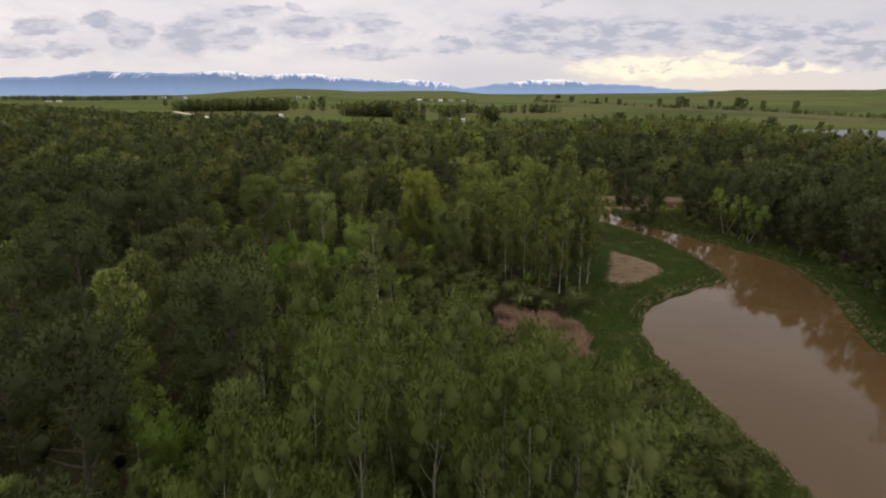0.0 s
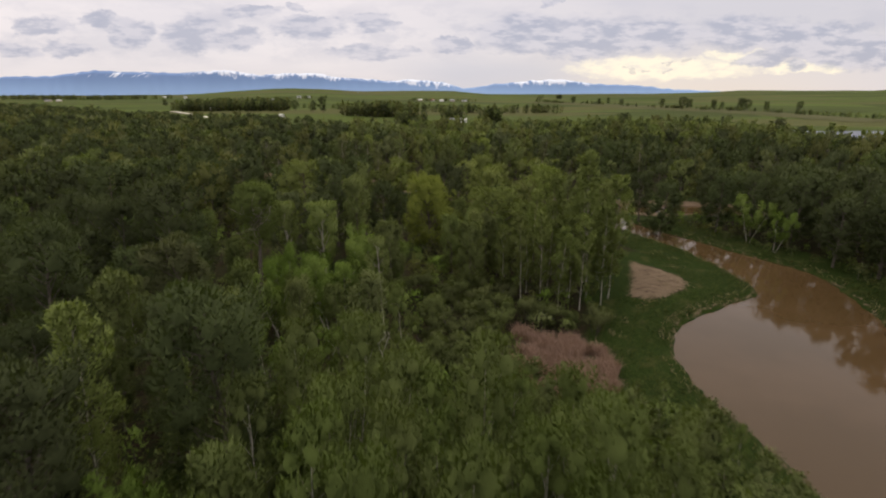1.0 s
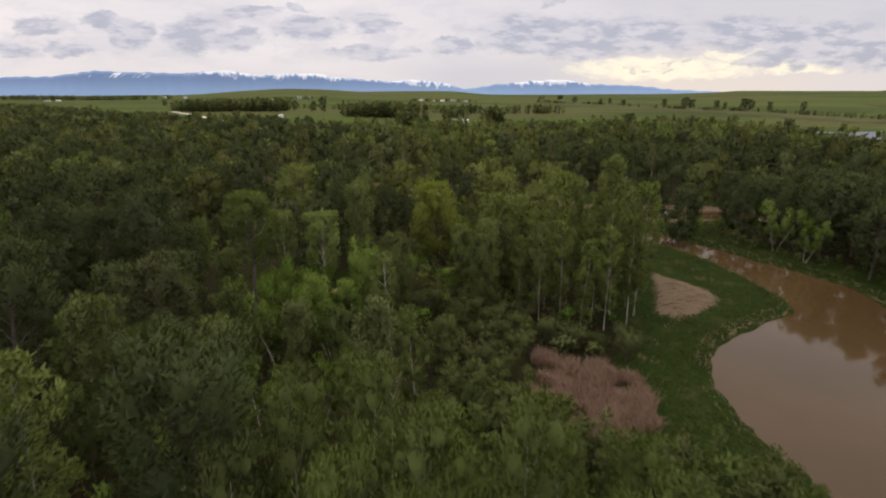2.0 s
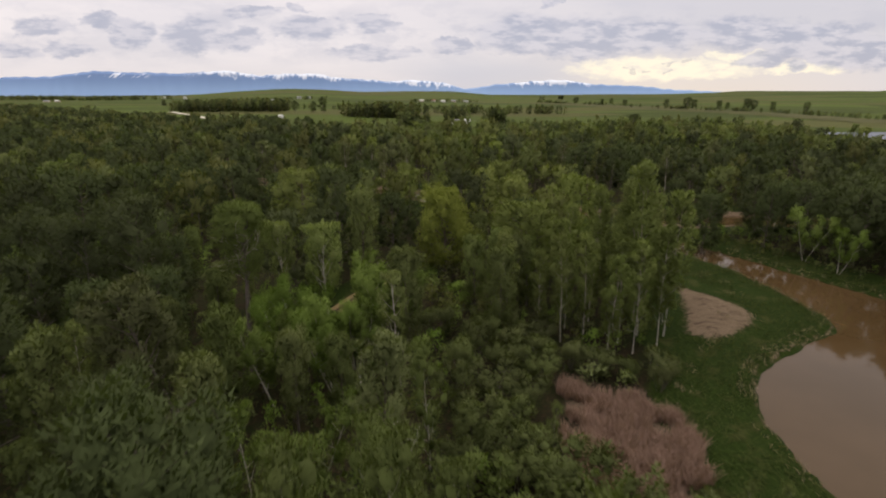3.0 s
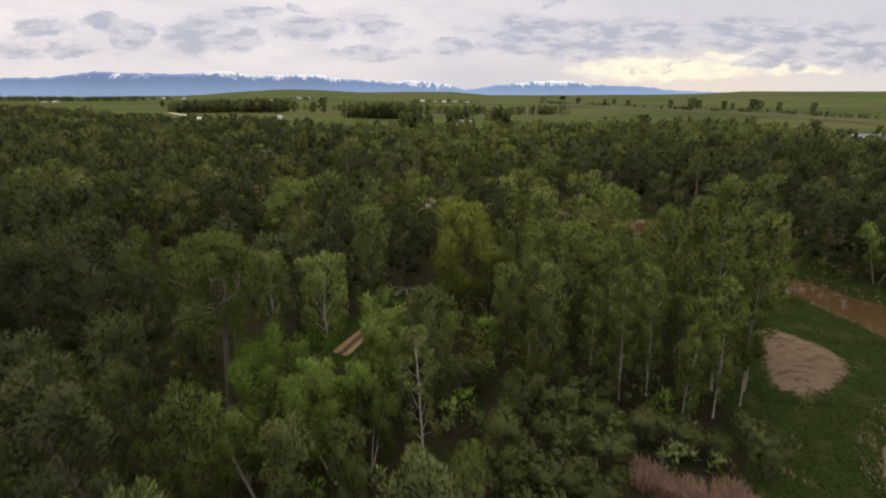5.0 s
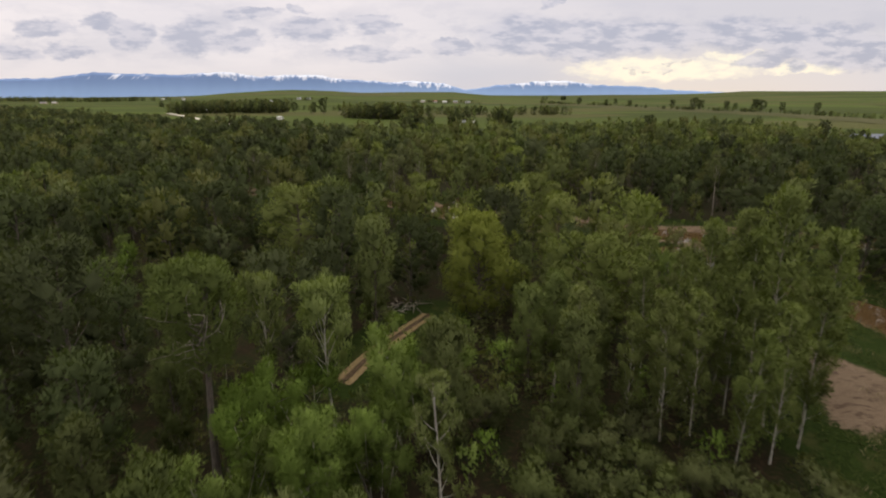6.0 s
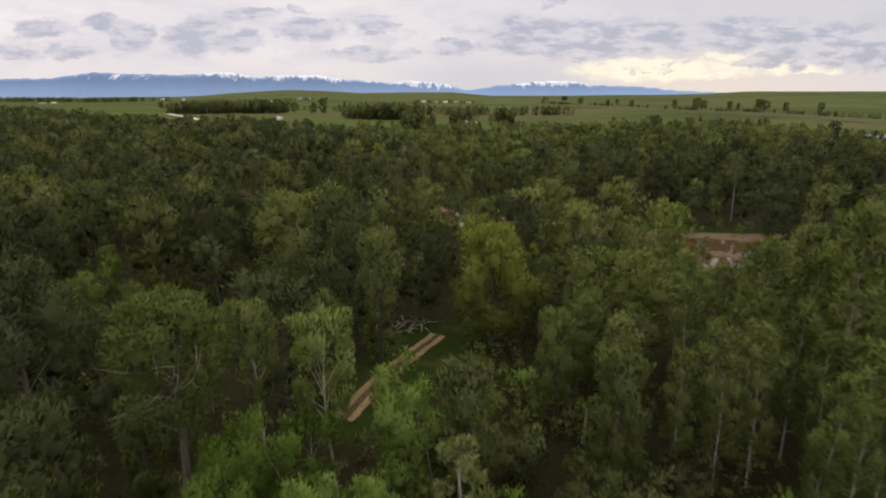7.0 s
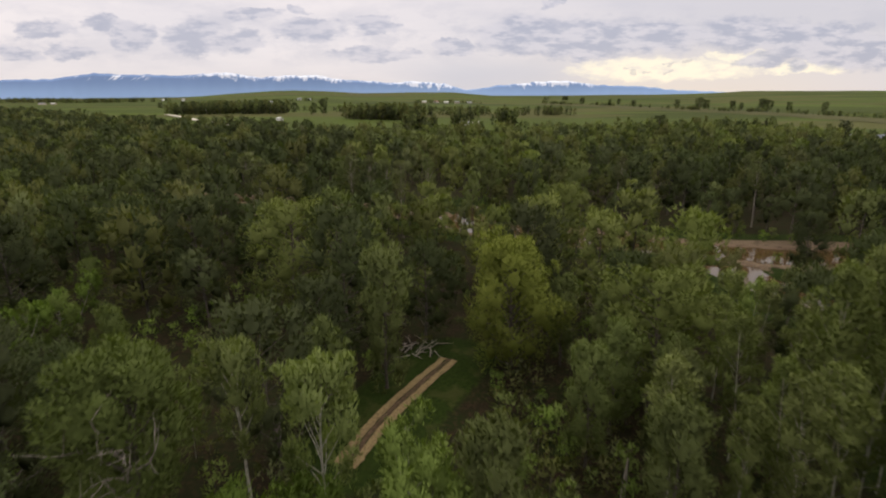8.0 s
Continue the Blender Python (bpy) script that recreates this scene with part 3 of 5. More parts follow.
def grow(seed, height, spread, low, limbs, climb, count, leaf, bole, twigs=5, clump=0.34, stems=1, lean=0.0, bare=0.0, detail=2, spray=0.5, slim=0.34, loose=0.3, whole=0.7, plume=1.15, bend=0.03, core=0.0, split=False, thin=0.0):
    """Wood and foliage of one tree: a bent tapering stem, limbs that climb, twigs, and rounded leafy lobes at their ends.
    low: where the crown begins, as a share of the height; climb: how steeply the limbs rise; bare: the share of limbs without leaves."""
    rng = np.random.default_rng(seed)
    wood, stemwood, lobes = [], [], []
    for s in range(stems):
        a = rng.uniform(0, 2 * np.pi)
        out = 0.0 if stems == 1 else rng.uniform(0.25, 0.6)
        hh = height * (1.0 if s == 0 else rng.uniform(0.72, 0.98))
        way = np.array([np.cos(a) * out + lean, np.sin(a) * out, 1.0])
        trunk = curve((0.15 * np.cos(a) * (stems > 1), 0.15 * np.sin(a) * (stems > 1), -0.3), way / np.linalg.norm(way), hh * 0.95 + 0.3, rng, 0.05, bend, 8)
        rad = bole * np.linspace(1.0, 0.12, 9) ** 0.9
        rad[0] *= 1.35
        wood.append(tube(trunk, rad, 7 if detail > 1 else 5 if detail else 3))
        stemwood.append([wood[-1]])
        tip = clump * (0.65 + 0.32 * spread)
        lobes.append((*(trunk[-1] - (0, 0, tip * plume * 0.5)), tip, 1.0))
        for k in range(limbs // stems):
            f = low + (0.97 - low) * (k + rng.uniform(0.1, 0.9)) / max(1, limbs // stems)
            i = f * 8
            base = trunk[int(i)] + (trunk[min(8, int(i) + 1)] - trunk[int(i)]) * (i % 1)
            g = (f - low) / (1 - low)
            reach = spread * (0.42 + 0.66 * math.sin((0.20 + 0.70 * g) * math.pi)) * rng.uniform(0.7, 1.15)
            az = k * 2.4 + rng.uniform(-0.5, 0.5) + seed
            e = climb + 0.35 * g + rng.uniform(-0.2, 0.2)
            way = np.array([np.cos(az) * np.cos(e), np.sin(az) * np.cos(e), np.sin(e)])
            limb = curve(base, way, reach, rng, 0.10, 0.10, 4)
            limb[:, 2] = np.minimum(limb[:, 2], hh * 0.93)
            r0 = bole * 0.42 * (1 - 0.65 * f)
            if detail > 0:
                wood.append(tube(limb, np.linspace(r0, r0 * 0.2, 5), 4 if detail > 1 else 3))
                stemwood.append([wood[-1]])
            leafless = rng.random() < bare
            for j in range(twigs):
                b = limb[rng.integers(2, 5)]
                w = rng.normal(size=3) * 0.7 + (limb[-1] - limb[0]) / (reach + 1e-6) * 0.7 + np.array([0, 0, 0.5])
                tw = curve(b, w / np.linalg.norm(w), reach * rng.uniform(0.22, 0.45), rng, 0.12, 0.12, 2)
                if detail > 1 and (leafless or j == 0):
                    wood.append(tube(tw, (r0 * 0.22, r0 * 0.13, r0 * 0.05), 3))
                    stemwood[-1].append(wood[-1])
                if not leafless and j < 3:
                    lobes.append((*tw[1], clump * (0.42 + 0.20 * reach) * rng.uniform(0.7, 1.25), 0.8))
            if not leafless:
                lobes.append((*limb[3], clump * (0.8 + 0.36 * reach) * rng.uniform(0.85, 1.15), 1.0))
    lobes = np.array(lobes)
    weight = lobes[:, 3] ** 2 * lobes[:, 4]
    pick = rng.choice(len(lobes), count, p=weight / weight.sum())
    middle = np.array([np.average(lobes[:, 0], weights=weight), np.average(lobes[:, 1], weights=weight), height * (low + 0.40 * (1 - low))])
    side = unit((lobes[pick, :3] - middle) * (1, 1, 0.8))
    d = rng.normal(size=(count, 3)) + 0.75 * side
    d[:, 2] += 0.35
    d = unit(d)
    at = lobes[pick, :3] + d * rng.uniform(0.50 - thin, 1.18, (count, 1)) ** 0.8 * lobes[pick, 3:4] * (1, 1, plume)
    at[:, 2] = np.maximum(at[:, 2], 0.15)
    soft = unit(d * 0.75 + unit((at - middle) * (1, 1, 0.75)) * whole + np.array([0, 0, 0.15]))
    crown = leaves(rng, at, d, soft, leaf, leaf * slim, spray, loose)
    if core:
        crown = joined([crown, inner(rng, lobes[lobes[:, 4] > 0.9], core, plume, CLUMP if detail else OCTA, CLUMP_FACES if detail else OCTA_FACES, middle, whole)])
    return (stemwood, crown) if split else (joined(wood), crown)


# name: label, leaf material, bark, height, and the grower's settings
KINDS = {
    "cottonwood_tree": ("dark green leafy cottonwood with a brown trunk in dense woodland", LEAF_DARK, BARK,
                        dict(height=15.0, spread=4.4, low=0.12, limbs=32, climb=0.40, bole=0.24, clump=0.60)),
    "spring_cottonwood": ("light yellow-green cottonwood with fresh spring leaves", LEAF_SPRING, BARK,
                          dict(height=14.0, spread=4.2, low=0.08, limbs=32, climb=0.52, bole=0.22, plume=1.3, clump=0.56)),
    "poplar_tree": ("mid green upright poplar with feathery pointed shoots", LEAF_MID, BARK,
                    dict(height=13.0, spread=3.0, low=0.08, limbs=28, climb=0.7, bole=0.14, clump=0.48, spray=0.8, plume=1.6)),
    "ash_tree": ("bright fresh green young ash with slender pale stems", LEAF_BRIGHT, BARK_PALE,
                 dict(height=9.5, spread=2.3, low=0.24, limbs=20, climb=0.55, bole=0.07, stems=2, plume=1.5, clump=0.48)),
    "birch_tree": ("tall slim birch with a white trunk and thin green crown", LEAF_BIRCH, BARK_PALE,
                   dict(height=15.5, spread=2.3, low=0.18, limbs=34, climb=0.7, bole=0.08, clump=0.40, spray=0.6, plume=1.5)),
    "sapling": ("close-grown fresh green sapling with upright leafy shoots", LEAF_SAPLING, BARK_PALE,
                dict(height=8.0, spread=1.9, low=0.10, limbs=18, climb=0.85, bole=0.05, clump=0.40, spray=1.1, plume=1.6)),
    "willow_bush": ("rounded olive-green willow bush on rough grass", LEAF_WILLOW, BARK,
                    dict(height=3.6, spread=1.5, low=0.06, limbs=18, climb=0.6, bole=0.04, stems=6, clump=0.52)),
}
COUNTS = {2: (8600, 0.34), 1: (2900, 0.60)}
SIZE_OF = {"cottonwood_tree": 1.0, "poplar_tree": 0.85, "ash_tree": 0.8, "spring_cottonwood": 0.9, "birch_tree": 0.58, "sapling": 0.42, "willow_bush": 0.34}
PATTERNS = {}


def plant(kind, x, y, height, level=2, variant=None, turn=None, lean=(0.0, 0.0), broad=1.0, rng=random):
    """A tree of a kind on the ground at x, y; each pattern is grown once and then copied."""
    label, leaf_mat, bark_mat, form = KINDS[kind]
    variant = rng.randrange(4) if variant is None else variant
    turn = rng.uniform(0, 360) if turn is None else turn
    s = height / form["height"]
    m = pose(x, y, float(ground_z(x, y)) - 0.05, lean[0], lean[1], 0) @ pose(0, 0, 0, 0, 0, turn) @ Matrix.Diagonal((s * broad, s * broad, s, 1))
    key = (kind, level, variant)
    if key in PATTERNS:
        return copy_thing(PATTERNS[key], m)
    n, leaf = COUNTS[level]
    n = int(n * SIZE_OF[kind])
    (wv, wt), (lv, lt, ln) = grow(11 * variant + 101 * level + len(kind), count=n, leaf=leaf * {"sapling": 0.42, "willow_bush": 0.66, "ash_tree": 0.72}.get(kind, 1.0), detail=level, twigs=5 if level > 1 else 4, core=0.0 if kind == "birch_tree" else 0.40 if level > 1 else 0.44, thin=0.3 if kind == "birch_tree" else 0.15 if level > 1 else 0.0, **form)
    root = new(kind)
    part("trunk", mesh_of("trunk", wv, wt, [bark_mat], smooth=True), root)
    part("crown", mesh_of("crown", lv, lt, [leaf_mat], smooth=True, normals=ln), root)
    root.matrix_basis = m
    tagged(root, label, "tree" if kind != "willow_bush" else "bush", kind.replace("_", " ") + " stand")
    PATTERNS[key] = root
    return root


def single(name, label, leaf_mat, bark_mat, x, y, height, seed, count, leaf, lean=(0, 0), turn=0, **form):
    """A tree of its own, unlike the rest."""
    wood, (lv, lt, ln) = grow(seed, height=height, count=count, leaf=leaf, detail=2, split=True, **{"core": 0.34, **form})
    root = new(name)
    trunk = part("trunk", mesh_of("trunk", *joined(wood[0]), [bark_mat], smooth=True), root)
    for limb in wood[1:]:
        part("limb", mesh_of("limb", *joined(limb), [bark_mat], smooth=True), trunk)
    part("crown", mesh_of("crown", lv, lt, [leaf_mat], smooth=True, normals=ln), root)
    root.matrix_basis = pose(x, y, float(ground_z(x, y)) - 0.05, lean[0], lean[1], 0) @ pose(0, 0, 0, 0, 0, turn)
    return tagged(root, label, "tree")


TAKEN = []


def note(x, y, r):
    TAKEN.append((x, y, r))


# half-dead trees: x, y, height
SNAGS = [(-25.5, 156, 17.2), (-22, 152, 17.0), (-29, 160, 17.2), (-19, 158, 16.2), (2.2, 128, 12.5), (-52, 166, 16.6), (-49, 163, 15.8), (-48, 158, 14.5), (30, 176, 15.6), (-84, 190, 16), (-14, 170, 16), (58, 168, 15.6)]
for snag in SNAGS:
    note(snag[0], snag[1], 1.0)

# trees known one by one: kind, x, y, height
KNOWN = [
    ("cottonwood_tree", -53.5, 86.6, 13.2), ("cottonwood_tree", -55, 78.5, 13.2), ("cottonwood_tree", -47.8, 82.5, 13.6), ("spring_cottonwood", 18, 113, 14.8),
    ("spring_cottonwood", 8.9, 116.5, 14), ("spring_cottonwood", 4.3, 130, 13.8), ("spring_cottonwood", 8.2, 136, 14.4), ("poplar_tree", -16.5, 99.5, 14.5),
    ("cottonwood_tree", 45.5, 119, 13.3), ("cottonwood_tree", 58, 120, 12.4), ("cottonwood_tree", 45, 130.5, 12.9), ("poplar_tree", -32.2, 54, 10.9),
    ("poplar_tree", 2.5, 78.4, 11.4), ("birch_tree", 3.6, 81.4, 13.0), ("poplar_tree", -8.2, 75.4, 14.0), ("poplar_tree", -22.7, 60.8, 10.0), ("poplar_tree", 4.8, 85, 11.3), ("birch_tree", 11.6, 88.5, 15.2), ("poplar_tree", 0, 87.5, 11.9), ("poplar_tree", 3.2, 92, 12), ("spring_cottonwood", 8, 95.5, 12.5), ("poplar_tree", 10.6, 100.5, 13), ("birch_tree", 14.4, 97, 13.5), ("poplar_tree", 4.6, 99.5, 12), ("spring_cottonwood", 13.2, 105, 13), ("poplar_tree", 1.6, 104, 11.5), ("birch_tree", 19, 99, 13.6), ("poplar_tree", 7.4, 89.8, 11.2), ("birch_tree", -24, 63.2, 10.6), ("ash_tree", -19.7, 64.6, 9.0), ("ash_tree", -21.8, 67.2, 8.2), ("poplar_tree", -29, 75.5, 11.5), ("poplar_tree", -29.5, 66.5, 11.0), ("poplar_tree", -13, 62.5, 9.5), ("poplar_tree", -16.6, 60.8, 8.6),
    ("ash_tree", -17.9, 75.2, 9.8), ("ash_tree", -16.3, 70.6, 10.5), ("ash_tree", -19.6, 70.8, 9.6), ("ash_tree", -13.6, 72.2, 9.2),
    ("ash_tree", -21.6, 74.2, 9.4), ("ash_tree", -14.8, 67.2, 8.8), ("ash_tree", -11.4, 75.6, 10.8), ("ash_tree", -9.6, 77.2, 10.2), ("ash_tree", -10.4, 79.2, 9.2), ("ash_tree", -12.6, 68.6, 9.0), ("ash_tree", -16.3, 49.5, 8.6), ("ash_tree", -13.5, 52.0, 8.2), 
    ("cottonwood_tree", -21.6, 107.5, 16.4), ("cottonwood_tree", -38.4, 79.8, 17), ("cottonwood_tree", -53.8, 123.5, 15),
    ("cottonwood_tree", -44, 121.5, 14), ("poplar_tree", -42.4, 98, 9.0), ("poplar_tree", -6.5, 47.5, 9.2)]
BIRCHES = [(14.2, 75.0, 14.6), (20.8, 77.6, 17), (17.3, 75.6, 15.6), (16.4, 78.2, 15.4), (22.6, 80.2, 18.2), (19.6, 80.6, 18.4), (12.6, 79.2, 15.2), (17.2, 82.6, 16.2), (9.7, 78.4, 15.4),
           (20.6, 85.0, 20.2), (14.6, 84.6, 15.4), (18.8, 87.8, 18.6), (23.2, 88.2, 18), (16.2, 90, 15), (21.5, 92.5, 15.6), (11.0, 82.2, 14.6), (24.2, 84.4, 14.8), (7.0, 79.6, 12.8), (24.6, 91.4, 13.5)]
BUSHES = [(0.4, 77.3, 3.9), (-0.4, 74.4, 4.4), (3.6, 75.8, 3.6), (6.6, 73.6, 3.4), (2.6, 71.4, 3.8), (9.6, 72.2, 3.0), (12.2, 70.8, 3.0), (15.0, 69.8, 2.8), (17.2, 67.6, 2.6),
          (-2.4, 70.2, 4.0), (5.4, 69.6, 3.4), (0.6, 66.4, 3.6), (3.4, 64.6, 3.2), (-3.6, 65.0, 3.8), (-1.6, 61.6, 3.2), (6.8, 77.6, 3.4), (18.6, 70.8, 2.4), (-5.2, 80.4, 4.2), (3.2, 80.2, 3.8)]


def wooded(x, y):
    """Where trees may stand."""
    d = float(shore(x, y))
    west = x < 40 and d < (9.5 if y < 75 else 7.0)
    if d < 4.5 or west or float(region_distance(x, y, SAND)) < 3 or float(region_distance(x, y, REEDS)) < 2.5:
        return False
    if float(line_distance(x, y, RIVER)) < 9 or float(line_distance(x, y, SIDE_ARM)) < 7 or float(line_distance(x, y, TRACK)) < 3.2:
        return False
    if 24.5 < x < 45 and 70 < y < 124:
        return False
    glade = [(-18.5, 89), (-10, 105.5), (-3.5, 102), (-4, 90), (-9, 77), (-14, 77)]
    gap = [(-50, 93), (-25, 88), (-20, 104), (-25, 112), (-50, 114)]
    return not inside(x, y, glade) and not inside(x, y, gap) and math.hypot(x - POND[0], y - POND[1]) > POND[2] + 6


def free(x, y, gap):
    return all((x - a) ** 2 + (y - b) ** 2 > (0.5 * (gap + r)) ** 2 for a, b, r in TAKEN)


def build_near_woods():
    rng = random.Random(4)
    for kind, x, y, h in KNOWN:
        plant(kind, x, y, h, 2 if y < 105 else 1, rng=rng)
        note(x, y, 3.6 if kind in ("ash_tree", "birch_tree") else 5.2)
    for x, y, h in BIRCHES:
        plant("birch_tree", x, y, h, 2, rng=rng, lean=(rng.uniform(-3, 3), rng.uniform(-3, 3)))
        note(x, y, 3.4)
    for x, y, h in BUSHES:
        plant("willow_bush", x, y, h, 2, rng=rng, broad=rng.uniform(0.9, 1.25))
        note(x, y, 3.4)
    # the tall front of the young stand, then the brush down to the bank, then the rest of the stand
    for _ in range(2500):
        x, y = rng.uniform(-9, 11.5), rng.uniform(29, 37.5)
        if free(x, y, 2.5):
            plant(rng.choice(("sapling", "sapling", "poplar_tree")) if x < 2 else "sapling", x, y, rng.uniform(9.2, 11.6) - (0.35 * (x - 7) if x > 7 else 0.0), 2, rng=rng)
            note(x, y, 2.5)
    for _ in range(1500):
        x, y = rng.uniform(9, 21.5), rng.uniform(22, 50)
        if free(x, y, 2.4) and 5.6 < float(shore(x, y)) < 17 and float(region_distance(x, y, REEDS)) > 1.5:
            plant("willow_bush" if rng.random() < 0.45 else "sapling", x, y, rng.uniform(2.2, 4.4), 2, rng=rng, broad=rng.uniform(1.0, 1.3))
            note(x, y, 2.4)
    for _ in range(600):
        x, y = rng.uniform(-3, 5.5), rng.uniform(50, 63)
        if free(x, y, 2.6):
            plant("willow_bush" if rng.random() < 0.6 else "sapling", x, y, rng.uniform(2.4, 4.2), 2, rng=rng, broad=rng.uniform(1.0, 1.3))
            note(x, y, 2.6)
    made = 0
    for _ in range(4000):
        x, y = rng.uniform(-13, 20), rng.uniform(20, 60)
        low = x > 10 - 0.5 * max(0, y - 36)
        if made < 46 and wooded(x, y) and free(x, y, 2.1 if low else 2.7) and shore(x, y) > 8 and not (x > 2 and y > 48) and y < 60 - 0.5 * abs(x + 2):
            kind = "sapling" if low else rng.choice(("sapling", "sapling", "poplar_tree"))
            top = min(11.6, 11.4 - 0.62 * (y - 35)) if x > -3 and y > 30 else 11.4 if y < 40 else 10.0
            plant(kind, x, y, rng.uniform(3.0, 5.0) if low else max(2.8, top * rng.uniform(0.74, 1.0)), 2, rng=rng)
            note(x, y, 2.0 if low else 2.7)
            made += 1
    # the wood along the far bank
    for _ in range(1500):
        x, y = rng.uniform(54, 92), rng.uniform(58, 128)
        if (5.5 if y < 92 else 10.5) < float(shore(x, y)) < 24 and float(line_distance(x, y, RIVER)) > 9 and free(x, y, 5.4):
            plant("cottonwood_tree", x, y, rng.uniform(11, 14.6), 1, rng=rng)
            note(x, y, 5.4)
    made = 0
    for _ in range(9000):
        y = rng.uniform(20, 112)
        x = rng.uniform(-0.86 * y - 10, 0.86 * y + 34)
        if -30 < x < -5 and 56 < y < 84 or -6 < x < 26 and 60 < y < 88 or -9 < x < 1 and 88 < y < 104:
            continue
        if made >= 210 or not wooded(x, y) or x < 40 and y < 75 and float(shore(x, y)) < 13 or not free(x, y, 5.6) or (x > 2 and 46 < y < 72 and x < 26) or (12 < x < 25 and 60 < y < 95):
            continue
        p = rng.random()
        kind = "cottonwood_tree" if p < 0.52 else "poplar_tree" if p < 0.8 else "ash_tree" if p < 0.9 else "birch_tree"
        h = {"cottonwood_tree": rng.uniform(11.5, 15), "poplar_tree": rng.uniform(9, 13), "ash_tree": rng.uniform(7.5, 10), "birch_tree": rng.uniform(11, 14)}[kind]
        plant(kind, x, y, h, 2 if math.hypot(x + 5, y - 25) < 52 and x < 0.9 * y + 4 else 1, rng=rng)
        note(x, y, 6.0 if kind == "cottonwood_tree" else 4.6)
        made += 1


note(-6.3, 46.8, 5), note(-24.6, 71, 6), note(-26, 57, 5), note(-3.8, 104, 10), note(-24.5, 82, 4.5), note(-17.6, 78.2, 4.5), note(-8.3, 67, 4), note(-8.5, 53, 6)
old = single("old_cottonwood", "old cottonwood with a thick trunk and bare grey broken limbs", LEAF_SAPLING, BARK, -24.3, 71.6, 17.9, 31, 15000, 0.25, spread=3.0, low=0.60, limbs=28, climb=0.6, bole=0.34, bend=0.012, clump=0.60, plume=1.25)
for k, (z, az, n) in enumerate(((12.4, -0.5, 4.0), (13.0, -1.0, 3.6), (13.6, -1.9, 2.8), (12.2, -2.3, 2.2), (14.2, -1.4, 3.2), (11.2, -1.3, 2.8), (13.2, -2.4, 2.0), (10.2, -1.9, 2.0), (12.6, 0.0, 2.6), (11.6, -0.9, 3.0))):
    twist = np.random.default_rng(70 + k)
    limb = curve((0.0, 0.0, z), np.array((math.cos(az), math.sin(az), 0.55)) / 1.14, n, twist, 0.05, 0.22, 5)
    bits = [tube(limb, np.linspace(0.065, 0.018, 6), 5)]
    for j in (2, 3, 4, 5):
        way = twist.normal(size=3) * 0.6 + (limb[j] - limb[j - 1]) * 1.2
        bits.append(tube(curve(limb[j], way / np.linalg.norm(way), 1.3, twist, 0.06, 0.2, 3), (0.024, 0.018, 0.012, 0.005), 4))
    part("dead_limb", mesh_of("dead_limb", *joined(bits), [BARK_DEAD], smooth=True), old, "bare grey broken limb")
single("leaning_cottonwood", "leaning grey-green cottonwood with a long bare trunk", LEAF_GREY, BARK, -23.7, 57.0, 15.6, 37, 8500, 0.33, lean=(2, -13), spread=3.0, low=0.45, limbs=24, climb=0.45, bole=0.24, clump=0.5)
single("yellow_cottonwood", "broad cottonwood with yellow-green spring leaves", LEAF_YELLOW, BARK, -3.8, 104.0, 13.4, 41, 19000, 0.36, spread=5.4, low=0.02, plume=1.3, clump=0.60, limbs=50, climb=0.55, bole=0.24, bend=0.01, core=0.34)
single("thin_crowned_tree", "thin pale-limbed tree with sparse young leaves", LEAF_YOUNG, BARK_PALE, -23.3, 81.2, 13.6, 43, 5600, 0.32, spread=3.4, low=0.46, limbs=15, climb=0.9, bole=0.13, plume=1.7, clump=0.36, spray=1.0, thin=0.4, core=0.0)
single("thin_crowned_tree", "thin forked tree with sparse young pale green leaves", LEAF_YOUNG, BARK_PALE, -17.3, 78.0, 14.6, 47, 7200, 0.32, spread=3.9, low=0.46, limbs=17, climb=0.85, bole=0.14, plume=1.6, clump=0.36, spray=1.0, thin=0.4, core=0.0)
single("thin_crowned_tree", "slim tree with a pale forked trunk and light leaves", LEAF_YOUNG, BARK_PALE, -8.3, 67.0, 12.8, 53, 3600, 0.28, lean=(0, -2), spread=2.3, low=0.30, limbs=18, climb=0.8, bole=0.13, stems=1, thin=0.4, core=0.0)
single("grey_poplar", "grey-green feathery poplar with upright leafy shoots", LEAF_GREY, BARK, -8.5, 53.0, 12.4, 61, 8000, 0.32, spread=3.0, low=0.12, limbs=26, climb=0.85, bole=0.16, plume=1.9, clump=0.40)
plant("spring_cottonwood", -30.8, 118.5, 15.2, 2, 1, 40, broad=1.4)
note(-30.8, 118.5, 12)
build_near_woods()


